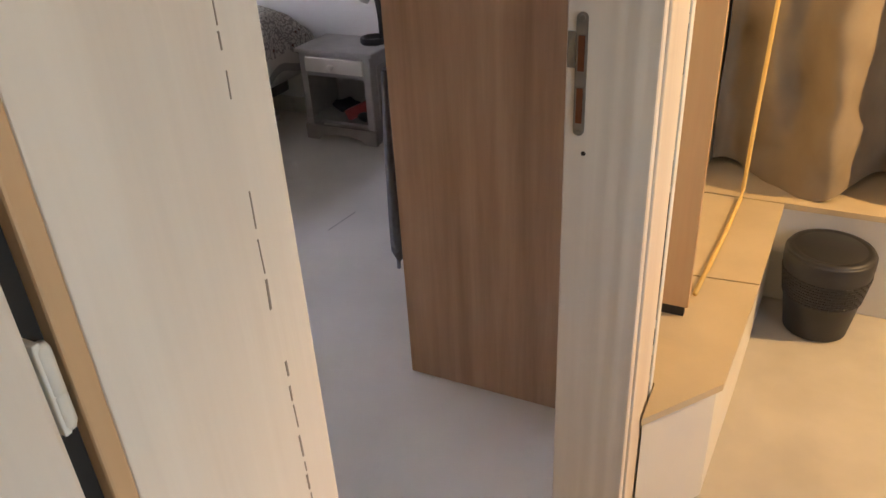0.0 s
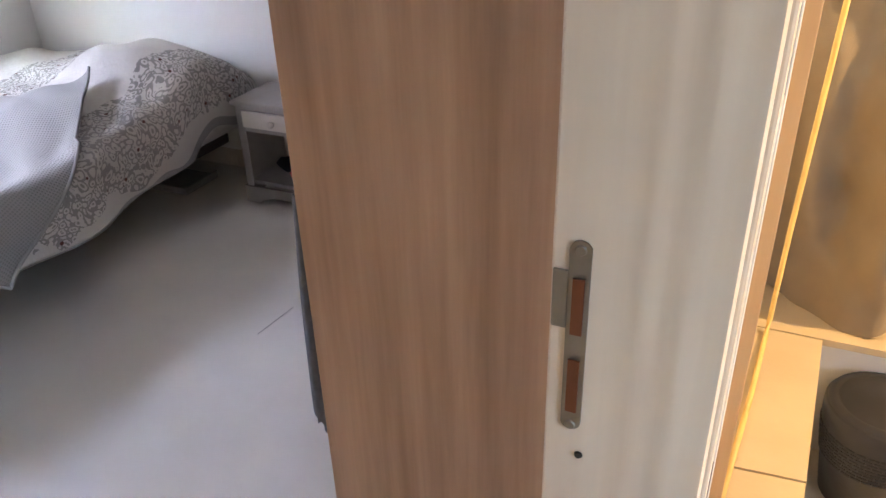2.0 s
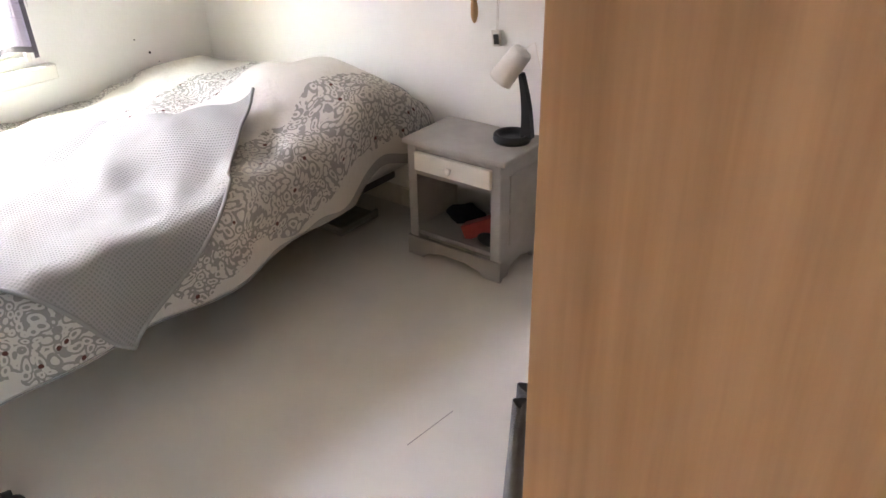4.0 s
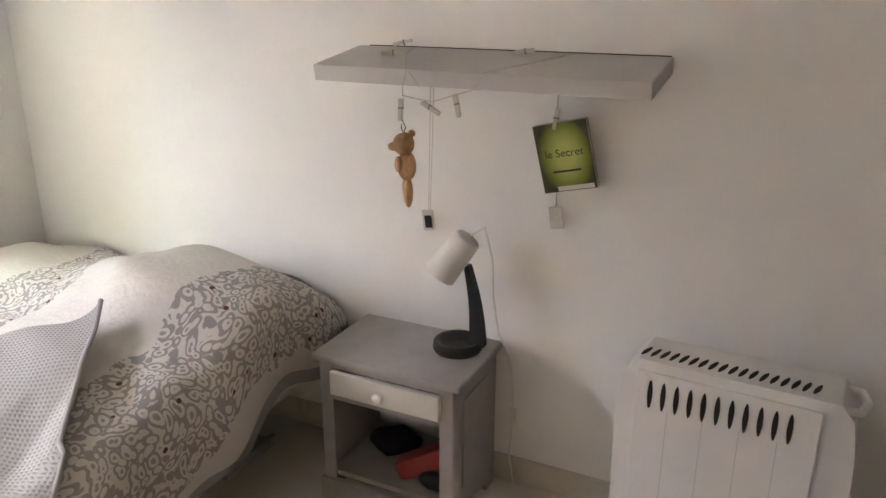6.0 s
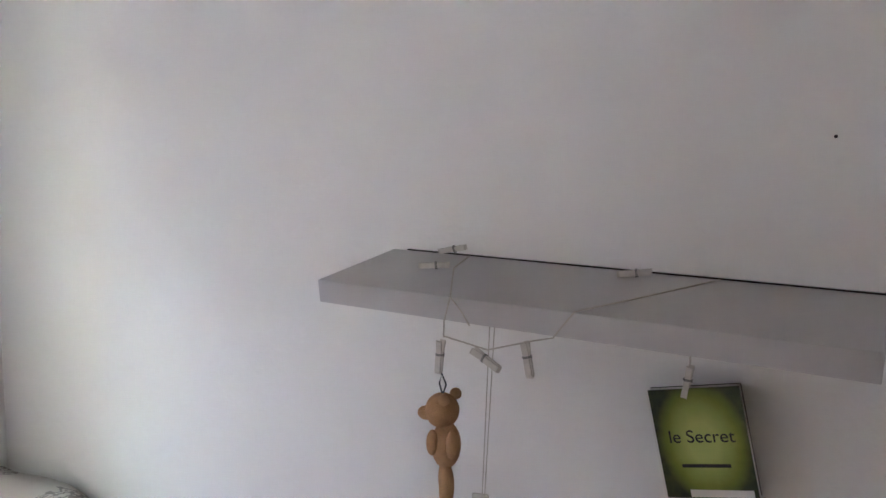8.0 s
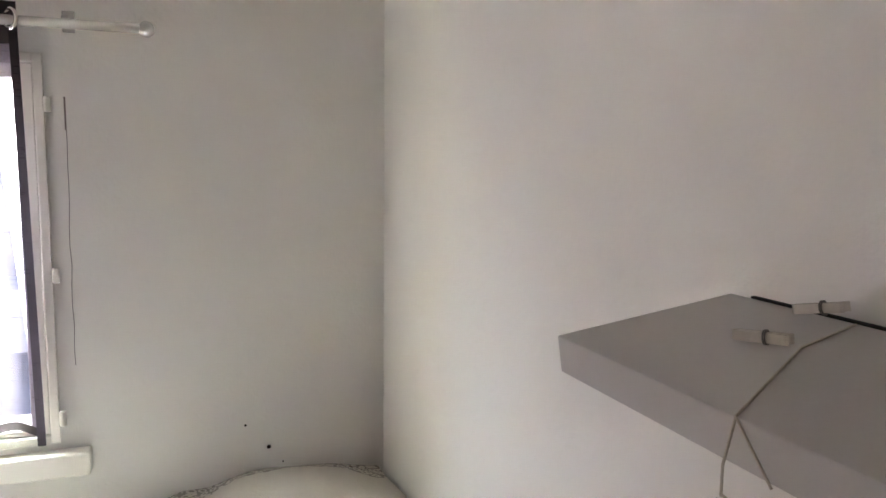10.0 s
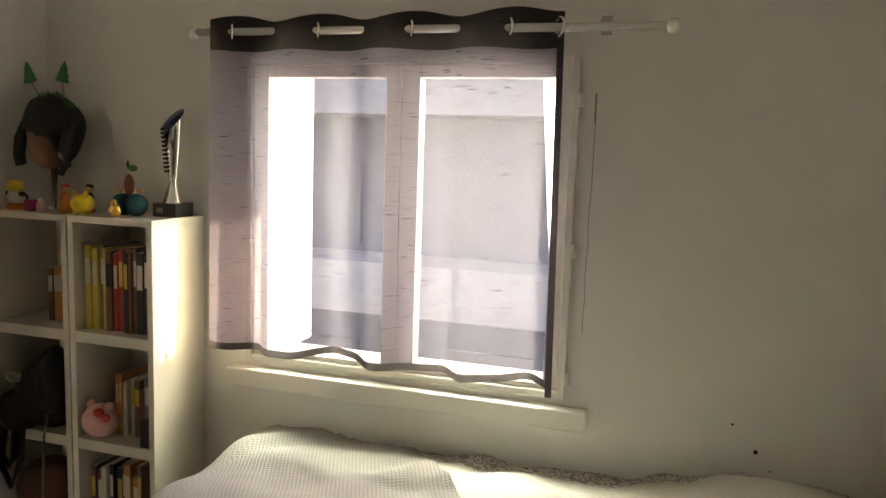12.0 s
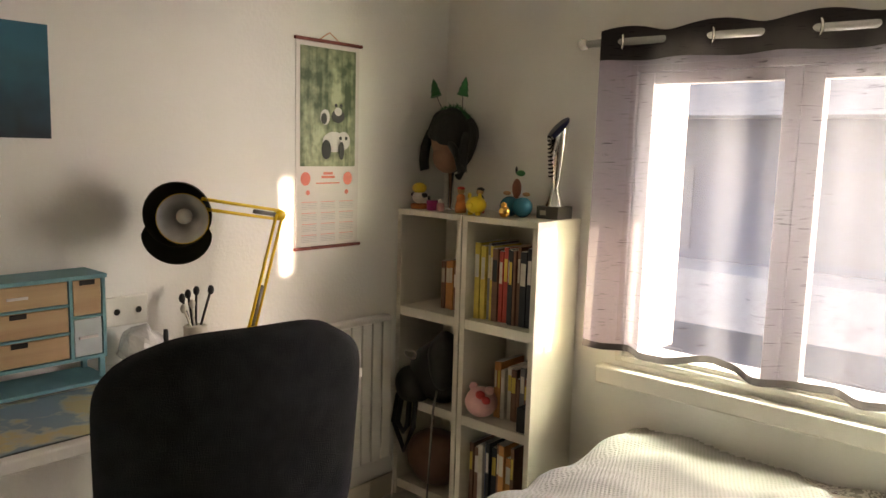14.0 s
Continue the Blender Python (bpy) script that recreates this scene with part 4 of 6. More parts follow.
# ---- marks on the walls and floor ----
for nm, x, y, z, r in (("wall_hole", WX, 3.122, 0.557, 0.007), ("wall_hole", WX, 3.06, 0.625, 0.004), ("wall_hole", WX, 3.16, 0.51, 0.003)):
    h = B()
    lathe(h, [(r, -0.002), (r * 0.7, 0.0015)], 10, Matrix.Translation((x + 0.0002, y, z)) @ RY(90))
    tagged(solid(nm, h, DARKGAP), "small dark hole in the plaster under the window", "hole")
h = B()
lathe(h, [(0.003, -0.002), (0.002, 0.0015)], 10, Matrix.Translation((-1.723, BY - 0.0002, 1.424)) @ RX(90))
tagged(solid("wall_hole", h, DARKGAP), "tiny nail hole above the shelf", "hole")
mk = B()
box(mk, -0.0875, 0.0875, -0.0014, 0.0014, 0.0, 0.0012, m=Matrix.Translation((-1.775, 2.415, 0.0)) @ RZ(84))
tagged(solid("floor_scratch", mk, GREYP), "thin dark scratch in the vinyl floor", "scratch")

# ---- window ----
window = tagged(new("window_1"), "white painted two-leaf casement window, closed", "window", "", "structure")
for a in ((WY0, WY0 + 0.022, WZ0, WZ1), (WY1 - 0.022, WY1, WZ0, WZ1), (WY0 + 0.022, WY1 - 0.022, WZ0, WZ0 + 0.02), (WY0 + 0.022, WY1 - 0.022, WZ1 - 0.022, WZ1)):
    part("frame", bx(-3.91, -3.838, *a, bevel=0.003), WHITEP, window)
for y0, y1, g0, g1 in ((WY0 + 0.024, 2.091, 1.655, 2.044), (2.094, WY1 - 0.024, 2.150, 2.545)):
    c = part("casement", bx(-3.90, -3.85, y0, g0, WZ0 + 0.022, WZ1 - 0.024, bevel=0.003), WHITEP, window)
    for a in ((g1, y1, WZ0 + 0.022, WZ1 - 0.024), (g0, g1, WZ0 + 0.022, 0.672), (g0, g1, 1.53, WZ1 - 0.024)):
        part("casement_rail", bx(-3.899, -3.851, *a, bevel=0.003), WHITEP, c)
    p = part("pane", bx(-3.882, -3.878, g0 - 0.004, g1 + 0.004, 0.668, 1.534), GLASS, c)
    p.visible_shadow = False
part("sill", bx(-3.86, -3.80, 1.53, 2.678, 0.557, 0.616, bevel=0.006), WHITEP, window, "cream-painted wooden sill board")
for z in (1.47, 1.06, 0.70):
    hb2 = B()
    lathe(hb2, [(0.0075, -0.018), (0.0085, -0.016), (0.0085, 0.016), (0.0075, 0.018)], 12, Matrix.Translation((-3.832, 2.618, z)))
    part("hinge", hb2, WHITEP, window, "painted hinge knuckle", True)
cr = B()
rnd = random.Random(3)
pts = [(WX + 0.0006, 2.655 - 0.006 * k / 12 + rnd.uniform(-0.002, 0.002), 1.43 - k * 0.05) for k in range(13)]
tube(cr, pts, 0.0009, 5)
box(cr, WX - 0.001, WX + 0.001, 2.651, 2.655, 1.41, 1.49)
tagged(solid("plaster_crack", cr, mat("crack_grey", (0.2, 0.18, 0.16), 0.9)), "thin vertical crack in the plaster beside the window", "crack")

# outside: reveals, left shutter, added sun blockers on the right, opposite building, ground
shut = tagged(new("shutters"), "pale exterior shutter standing open on the left, unseen sun-shaping leaves added on the right", "shutters", "", "structure")
# right side, out of view: leaves added to block the sun
for a in ((-4.225, -4.11), (-4.425, -4.335), (-4.8, -4.50)):
    part("shutter_leaf", bx(a[0], a[1], 2.63, 2.655, 0.6, 2.0, bevel=0.004), WHITEP, shut)
# fillers that leave two slits, shaping the sun patches on wall and bookcase
for a, zs in (((-4.335, -4.225), ((0.6, 1.28), (1.58, 2.0))), ((-4.50, -4.425), ((0.6, 0.92), (1.31, 2.0)))):
    for z0, z1 in zs:
        part("shutter_rail", bx(a[0] + 0.0005, a[1] - 0.0005, 2.634, 2.651, z0, z1), WHITEP, shut)
# left shutter leaf, in view
for a in ((-4.33, -4.11),):
    part("shutter_leaf", bx(a[0], a[1], 1.535, 1.56, 0.6, 1.65, bevel=0.004), WHITEP, shut)
structure("ground", bx(-400, 400, -300, 300, -5.1, -5.0), mat("asphalt", (0.09, 0.09, 0.09), 0.9), "grey street below")
bld = tagged(new("apartment_building"), "pale apartment building with white balcony bands across the street", "building", "", "structure")
FAC, BAND, PANE = mat("facade_render", (0.15, 0.18, 0.25), 0.9, vary=0.06, scale=0.4), mat("balcony_white", (0.66, 0.65, 0.63), 0.8), plain("dark_pane", (0.2, 0.22, 0.26), 0.1)
part("wall", bx(-20, -13.6, -22, 26, -5, 2.5), FAC, bld)
for z in (-4.2, -1.16, 1.88):
    part("balcony_band", bx(-13.6, -12.4, -20, 24, z, z + 0.80), BAND, bld)
    for k in range(14 if z < 1 else 0):
        part("window", bx(-13.65, -13.55, -19 + k * 3.05, -17.6 + k * 3.05, z + 0.95, z + 2.3), PANE, bld)
part("roof", bx(-20.2, -13.2, -22.2, 26.2, 2.5, 2.7), FAC, bld)

# ---- curtain rod and curtain ----
rod = thing("curtain_rod", (-3.76, 2.1, 1.65), "white metal curtain rod with ball finials above the window", "curtain rod")
r1 = B()
tube(r1, [(-3.76, 1.462, 1.653), (-3.76, 2.1, 1.651), (-3.76, 2.83, 1.647)], 0.0115, 16)
part("pole", r1, RODW, rod, "", True)
for y, z in ((1.449, 1.653), (2.843, 1.647)):
    f = B()
    ball(f, (-3.76, y, z), 0.019)
    part("finial", f, RODW, rod, "", True)
for y in (1.50, 2.67):
    bk2 = bx(WX, -3.762, y - 0.008, y + 0.008, 1.655, 1.667, bevel=0.002)
    box(bk2, WX + 0.0005, WX + 0.006, y - 0.014, y + 0.014, 1.64, 1.69, bevel=0.002)
    part("bracket", bk2, RODW, rod)
CY0, CY1 = 1.53, 2.575
RINGS = [1.585, 1.865, 2.147, 2.425]


def wave_x(y, z):
    ph = 2 * math.pi * (y - RINGS[0]) / 0.28
    amp = 0.030 + 0.012 * (1.65 - z)
    return -3.755 + amp * -math.sin(ph) + 0.010 * math.sin(2.3 * ph + 1.3) * (1.7 - z) + 0.01 * math.sin(0.7 * ph) * (1.7 - z)


def flare(y, z):
    f = (y - CY0) / (CY1 - CY0)
    return y + (f - 0.45) * 0.03 * (1.65 - z)


def bottom(y):
    return 0.692 + 0.009 * math.sin(2 * math.pi * (y - 1.82) / 0.57) - 0.014 * max(0.0, (y - 2.3) / 0.28) ** 2


def band(zlo, zhi):
    def fn(u, v):
        y = CY0 + u * (CY1 - CY0)
        lo, hi = zlo(y), zhi(y)
        z = lo + v * (hi - lo)
        return Vector((wave_x(y, z), flare(y, z), z)), (u, z)
    return fn


curtain = thing("window_curtain", (-3.755, 2.05, 0.66), "short translucent grey voile curtain hung by eyelets over the window", "curtain")
top_edge = lambda y: 1.688 + 0.012 * math.sin(2 * math.pi * (y - RINGS[0]) / 0.28 + 0.9) + 0.012 * ((y - CY0) / 1.09) ** 4
c1 = B()
grid(c1, 160, 40, band(lambda y: bottom(y) + 0.022, lambda y: 1.597))
part("voile", c1, VOILE, curtain, "translucent grey voile with dark slubs", True)
c2 = B()
grid(c2, 160, 4, band(lambda y: 1.597, top_edge))
part("heading", c2, HEMCLOTH, curtain, "dark grey eyelet heading", True)
c3 = B()
grid(c3, 160, 2, band(bottom, lambda y: bottom(y) + 0.022))
part("hem", c3, HEMCLOTH, curtain, "dark grey bottom hem", True)
sh = B()
grid(sh, 3, 40, lambda u, v: (Vector((wave_x(CY1, 0.67 + v * 0.95) + 0.0015, flare(CY1, 0.67 + v * 0.95) - 0.018 + 0.018 * u, 0.67 + v * 0.95)), (u, v)))
part("side_hem", sh, HEMCLOTH, curtain, "dark side seam", True)
for y in RINGS + [2.56]:
    rg = B()
    m = Matrix.Translation((wave_x(y, 1.65), y, 1.651)) @ RY(90) @ RX(48)
    seg, rr = 28, 8
    vs = [[rg.verts.new(m @ Vector(((0.021 + 0.006 * math.cos(2 * math.pi * j / rr)) * math.cos(2 * math.pi * i / seg), (0.021 + 0.006 * math.cos(2 * math.pi * j / rr)) * math.sin(2 * math.pi * i / seg), 0.004 * math.sin(2 * math.pi * j / rr)))) for j in range(rr)] for i in range(seg)]
    for i in range(seg):
        for j in range(rr):
            rg.faces.new((vs[i][j], vs[(i + 1) % seg][j], vs[(i + 1) % seg][(j + 1) % rr], vs[i][(j + 1) % rr]))
    part("eyelet", rg, CHROME, curtain, "chrome eyelet ring", True)

# ---- bookcases ----
def bookcase(y0, y1, label):
    x0, x1, h, t = WX + 0.004, -3.592, 1.092, 0.020
    b = thing("bookcase", (-3.72, (y0 + y1) / 2, 0), label, "bookcase", "narrow bookcases")
    part("side", bx(x0, x1, y0, y0 + t, 0, h - t, bevel=0.001), SHELFP, b)
    part("side", bx(x0, x1, y1 - t, y1, 0, h - t, bevel=0.001), SHELFP, b)
    part("top", bx(x0, x1, y0, y1, h - t, h, bevel=0.001), SHELFP, b)
    for z in (0.70, 0.357, 0.03):
        part("shelf", bx(x0 + 0.006, x1 - 0.001, y0 + t, y1 - t, z, z + 0.034, bevel=0.001), SHELFP, b)
    part("back", bx(x0, x0 + 0.005, y0 + t, y1 - t, 0.02, h - t), SHELFP, b)
    return b


bookcase(0.805, 1.108, "narrow cream-white bookcase with few books and a bag")
bookcase(1.114, 1.422, "narrow cream-white bookcase packed with books, lit by the window")

BOOKC = [plain("book_%s" % n2, c, 0.6) for n2, c in (("cream", (0.62, 0.58, 0.48)), ("red", (0.45, 0.06, 0.04)), ("orange", (0.55, 0.25, 0.08)), ("dark", (0.03, 0.03, 0.035)), ("grey", (0.2, 0.2, 0.2)), ("blue", (0.06, 0.09, 0.2)), ("pale", (0.7, 0.66, 0.6)), ("brown", (0.2, 0.1, 0.06)), ("yellow", (0.65, 0.5, 0.1)))]


def books(y0, y1, z, hmin, hmax, seed, picks, xf=-3.63, lean=0.0):
    r = random.Random(seed)
    y = y0
    while y < y1 - 0.008:
        w = min(r.uniform(0.010, 0.026), y1 - y)
        h, d = r.uniform(hmin, hmax), r.uniform(0.13, 0.17)
        c = BOOKC[r.choice(picks)]
        xs = xf - r.uniform(0, 0.02)
        bk3 = thing("book", (xs, y, z), "upright %s book on the bookcase shelf" % c.name.split("_")[1], "book", "books in the bookcases")
        mm = Matrix.Translation((0, y + w / 2, z)) @ RX(lean)
        part("cover", box(B(), xs - d, xs, -w / 2 + 0.0004, w / 2 - 0.0004, 0, h, bevel=0.0012, m=mm), c, bk3)
        part("page_block", box(B(), xs - d + 0.002, xs - 0.004, -w / 2 + 0.002, w / 2 - 0.002, h, h + 0.0012, m=mm), PAPER, bk3)
        if w > 0.013:
            part("spine_label", box(B(), xs, xs + 0.0006, -w / 2 + 0.003, w / 2 - 0.003, h * 0.55, h * 0.85, m=mm), BOOKC[r.choice((0, 6, 3, 8))], bk3)
        y += w


books(0.95, 1.086, 0.734, 0.13, 0.19, 5, (2, 2, 1, 5, 0, 3, 7), -3.66)
books(1.14, 1.27, 0.734, 0.24, 0.27, 6, (0, 2, 8, 4, 0, 1, 7))
books(1.27, 1.40, 0.734, 0.25, 0.275, 7, (3, 4, 3, 5, 7, 3))
books(1.22, 1.38, 0.391, 0.15, 0.20, 8, (7, 4, 1, 0, 7, 2), -3.66)
books(1.14, 1.34, 0.064, 0.2, 0.25, 9, (7, 5, 6, 2, 3, 7, 0, 1))

# round pink money box
mb = B()
ball(mb, (-3.63, 1.19, 0.445), 0.055, (1, 1.05, 0.96))
ball(mb, (-3.63, 1.155, 0.492), 0.016)
ball(mb, (-3.63, 1.225, 0.492), 0.016)
mbo = tagged(solid("money_box", mb, PINK, True), "round glossy pink money box with a red bow", "money box")
bw = B()
ball(bw, (-3.595, 1.213, 0.482), 0.019, (0.7, 1, 0.8))
ball(bw, (-3.592, 1.240, 0.470), 0.017, (0.7, 1, 0.8))
ball(bw, (-3.592, 1.227, 0.478), 0.009)
part("bow", bw, REDM, mbo, "red bow", True)
dbx = thing("dark_box", (-3.63, 1.385, 0.391), "small dark box on the bookcase shelf", "box")
part("carton", bx(-3.66, -3.6, 1.362, 1.398, 0.391, 0.475, bevel=0.002), BLACKP, dbx)

# handbag hung out of the bookcase
hbag = thing("handbag", (-3.62, 0.98, 0.39), "shiny black leather handbag slumped on the bookcase shelf with hanging straps", "handbag")
g = B()
ball(g, (-3.66, 0.97, 0.50), 0.12, (0.85, 0.95, 0.95))
ball(g, (-3.62, 1.03, 0.56), 0.09, (0.8, 0.65, 1.2))
ball(g, (-3.60, 0.90, 0.45), 0.08, (0.8, 0.9, 0.9))
for v in g.verts:
    v.co += 0.014 * noise.noise_vector(v.co * 14)
    v.co.z = max(v.co.z, 0.393)
    v.co.y = min(max(v.co.y, 0.828), 1.085)
    v.co.x = max(v.co.x, -3.835)
part("body", g, LEATHER, hbag, "", True)
for ya, yb, zl in ((0.84, 0.93, 0.20), (0.86, 0.90, 0.27)):
    s = B()
    tube(s, [(-3.60, ya + 0.02, 0.46), (-3.575, ya, 0.40), (-3.565, ya - 0.01, 0.30), (-3.565, (ya + yb) / 2, zl), (-3.565, yb, 0.30), (-3.575, yb, 0.40), (-3.60, yb, 0.46)], 0.010, 8)
    part("strap", s, LEATHER, hbag, "dangling leather strap", True)
s = B()
tube(s, [(-3.59, 1.02, 0.46), (-3.57, 1.02, 0.38), (-3.57, 1.01, 0.2), (-3.57, 1.0, 0.02)], 0.004, 6)
part("chain", s, STEEL, hbag, "thin metal chain", True)
s = B()
tube(s, [(-3.575, 0.90 + 0.03 * math.cos(a / 3), 0.565 + 0.015 * math.sin(a / 3)) for a in range(19)], 0.004, 6)
part("buckle", s, CHROME, hbag, "chrome buckle", True)
g = B()
ball(g, (-3.66, 0.96, 0.17), 0.11, (0.85, 1.1, 0.95))
for v in g.verts:
    v.co += 0.014 * noise.noise_vector(v.co * 12)
    v.co.z = max(v.co.z, 0.066)
    v.co.y = min(max(v.co.y, 0.828), 1.085)
tagged(solid("brown_bag", g, plain("brown_leather", (0.12, 0.05, 0.03), 0.4), True), "brown leather bag on the lowest bookcase shelf", "bag")

# ---- on top of the bookcases ----
TZ = 1.092
stand = thing("wig_stand", (-3.72, 0.945, TZ), "chrome stand carrying a wig head", "wig stand")
g = B()
lathe(g, [(0.045, 0), (0.045, 0.006), (0.012, 0.012), (0.0115, 0.15)], 24, Matrix.Translation((-3.72, 0.945, TZ)))
part("post", g, CHROME, stand, "", True)
for yy in (-0.018, 0.022):
    g = B()
    lathe(g, [(0.016, 0), (0.016, 0.016)], 16, Matrix.Translation((-3.705, 0.945 + yy, TZ + 0.15)))
    part("clamp", g, CHROME, stand, "", True)
g = B()
ball(g, (-3.72, 0.945, 1.345), 0.082, (1.0, 0.88, 1.15))
ball(g, (-3.70, 0.945, 1.285), 0.06, (1.0, 0.9, 1.0))
lathe(g, [(0.03, 0), (0.035, 0.06)], 16, Matrix.Translation((-3.72, 0.945, TZ + 0.165)))
tagged(solid("mannequin_head", g, SKINP, True), "brown plastic mannequin head on a chrome stand", "mannequin head")
g = B()
ball(g, (-3.722, 0.945, 1.362), 0.09, (1.04, 1.0, 1.08), u=40, v=30)
for v in g.verts:
    lowf = max(0, 1.34 - v.co.z)
    if v.co.x > -3.71 and v.co.z < 1.335 - 0.3 * (v.co.y - 0.945):
        v.co.x = -3.72
    v.co.z -= lowf * 0.5
for s2 in (-1, 1):
    tube(g, [(-3.70, 0.945 + s2 * 0.085, 1.37), (-3.68, 0.945 + s2 * 0.094, 1.32), (-3.67, 0.945 + s2 * 0.092, 1.27), (-3.675, 0.945 + s2 * 0.088, 1.235)], 0.017, 10)
tube(g, [(-3.66, 0.985, 1.34), (-3.655, 1.015, 1.31), (-3.66, 1.03, 1.27), (-3.66, 1.045, 1.235), (-3.66, 1.03, 1.215)], 0.014, 10)
for v in g.verts:
    v.co += 0.006 * noise.noise_vector(Vector((v.co.x * 40, v.co.y * 40, v.co.z * 9)))
tagged(solid("wig", g, HAIR, True), "short black bob wig on a mannequin head", "wig")
hbn = thing("headband", (-3.72, 0.945, 1.45), "green tinsel headband with two little fir trees on springs", "headband")
g = B()
rnd = random.Random(8)
for k in range(170):
    a = math.pi * (0.18 + 0.64 * rnd.random())
    c = Vector((-3.72 + rnd.uniform(-0.014, 0.014), 0.945 + 0.088 * math.cos(a), 1.365 + 0.098 * math.sin(a)))
    d = Vector((rnd.uniform(-1, 1), rnd.uniform(-1, 1), rnd.uniform(-0.3, 1.2))).normalized() * rnd.uniform(0.01, 0.024)
    s3 = d.cross(Vector((0.3, 0.5, 0.8))).normalized() * 0.0022
    g.faces.new([g.verts.new(c - s3), g.verts.new(c + s3), g.verts.new(c + d)])
part("tinsel", g, GREEN, hbn, "glittering green tinsel")
for y2, tilt in ((0.88, -14), (1.005, 12)):
    m = Matrix.Translation((-3.70, y2, 1.50)) @ RX(-tilt)
    g = B()
    tube(g, [Vector((-3.72, 0.945 + (y2 - 0.945) * 0.7, 1.445)), m @ Vector((0, 0, 0.01))], 0.0018, 6)
    part("spring", g, STEEL, hbn)
    g = B()
    lathe(g, [(0.026, 0), (0.017, 0.018), (0.022, 0.018), (0.012, 0.038), (0.016, 0.038), (0.001, 0.066)], 12, m @ Matrix.Diagonal((0.5, 1, 1, 1)))
    part("fir_tree", g, GREEN, hbn, "small green felt fir tree")

# figurines
def figurine(name, y, x, parts, label, category="figurine"):
    t = thing(name, (x, y, TZ), label, category)
    for nm, kind, c, r, s, mt in parts:
        g = B()
        if kind == "ball":
            ball(g, (x + c[0], y + c[1], TZ + c[2]), r, s, u=16, v=10)
        else:
            lathe(g, [(r * s[0], 0), (r * s[0] * 1.05, s[2] * 0.5), (r * s[1], s[2])], 18, Matrix.Translation((x + c[0], y + c[1], TZ + c[2])))
        part(nm, g, mt, t, "", True)
    return t


figurine("toy_dispenser", 0.845, -3.66, [("foot", "cyl", (0, 0, 0), 0.03, (1, 1, 0.018), ORANGE), ("body", "ball", (0, 0, 0.042), 0.024, (1, 1.1, 1), WHITEP), ("arm", "ball", (0, -0.026, 0.05), 0.011, (1, 1.2, 0.8), BLACKP), ("arm", "ball", (0, 0.026, 0.05), 0.011, (1, 1.2, 0.8), BLACKP), ("cap", "ball", (0, 0, 0.075), 0.026, (1, 1.1, 0.8), YEL)], "small yellow and white toy dispenser on an orange foot", "toy")
figurine("magenta_pot", 0.925, -3.645, [("pot", "cyl", (0, 0, 0), 0.02, (1, 1.1, 0.035), MAGENTA), ("knob", "ball", (0, -0.018, 0.042), 0.005, (1, 1, 2), BLACKP)], "little magenta glass pot", "pot")
figurine("perfume_bottle", 0.972, -3.635, [("bottle", "cyl", (0, 0, 0), 0.014, (1, 0.9, 0.03), PINK), ("stopper", "ball", (0, 0, 0.036), 0.009, (1, 1, 1), WHITEP)], "tiny pink bottle with a pale stopper", "bottle")
figurine("orange_figurine", 1.045, -3.66, [("skirt", "cyl", (0, 0, 0), 0.02, (1, 0.8, 0.04), ORANGE), ("chest", "ball", (0, 0, 0.05), 0.016, (1, 1, 1.1), ORANGE), ("head", "ball", (0, 0, 0.076), 0.013, (1, 1, 1), BARK), ("hat", "ball", (0, 0, 0.085), 0.014, (1, 1, 0.5), REDM)], "small figurine in an orange robe")
figurine("dark_figurine", 1.09, -3.71, [("skirt", "cyl", (0, 0, 0), 0.018, (1, 0.8, 0.04), REDM), ("chest", "ball", (0, 0, 0.048), 0.016, (1, 1, 1.1), BLACKP), ("head", "ball", (0, 0, 0.074), 0.013, (1, 1, 1), BARK), ("hair", "ball", (-0.003, 0, 0.082), 0.014, (1, 1, 0.6), HAIR)], "small dark-haired figurine in red and black")
figurine("piggy_bank", 1.135, -3.635, [("body", "ball", (0, 0, 0.034), 0.032, (1.1, 1.15, 0.95), YEL), ("snout", "ball", (0.033, 0, 0.034), 0.011, (0.7, 1.1, 1), YEL), ("ear", "ball", (0.01, -0.022, 0.064), 0.01, (0.5, 0.8, 1.2), YEL), ("ear", "ball", (0.01, 0.022, 0.064), 0.01, (0.5, 0.8, 1.2), YEL), ("foot", "cyl", (0.01, -0.016, 0), 0.009, (1, 1, 0.012), YEL), ("foot", "cyl", (0.01, 0.016, 0), 0.009, (1, 1, 0.012), YEL)], "glossy yellow ceramic piggy bank", "piggy bank")
figurine("blue_pot", 1.255, -3.70, [("lobe", "ball", (0, -0.026, 0.034), 0.035, (1, 1, 0.98), BLUEG), ("lobe", "ball", (0, 0.026, 0.034), 0.035, (1, 1, 0.98), BLUEG), ("stem", "ball", (0, 0, 0.095), 0.016, (1, 1, 2.1), plain("brown_clay", (0.2, 0.06, 0.03))), ("leaf", "ball", (0, 0.014, 0.147), 0.013, (0.4, 1.4, 0.8), GREEN), ("leaf", "ball", (0, -0.004, 0.157), 0.008, (0.4, 0.6, 1.6), BLACKP), ("wing", "ball", (0, -0.04, 0.078), 0.012, (0.5, 1.3, 0.6), BARK), ("wing", "ball", (0, 0.04, 0.078), 0.012, (0.5, 1.3, 0.6), BARK)], "dark blue glazed pot with a carved parrot on top", "ornament")
figurine("gold_hen", 1.255, -3.635, [("body", "ball", (0, 0, 0.02), 0.019, (1, 1, 1.05), GOLD), ("head", "ball", (0.004, 0, 0.042), 0.011, (1, 1, 1), GOLD)], "tiny ornament painted bright gold", "ornament")

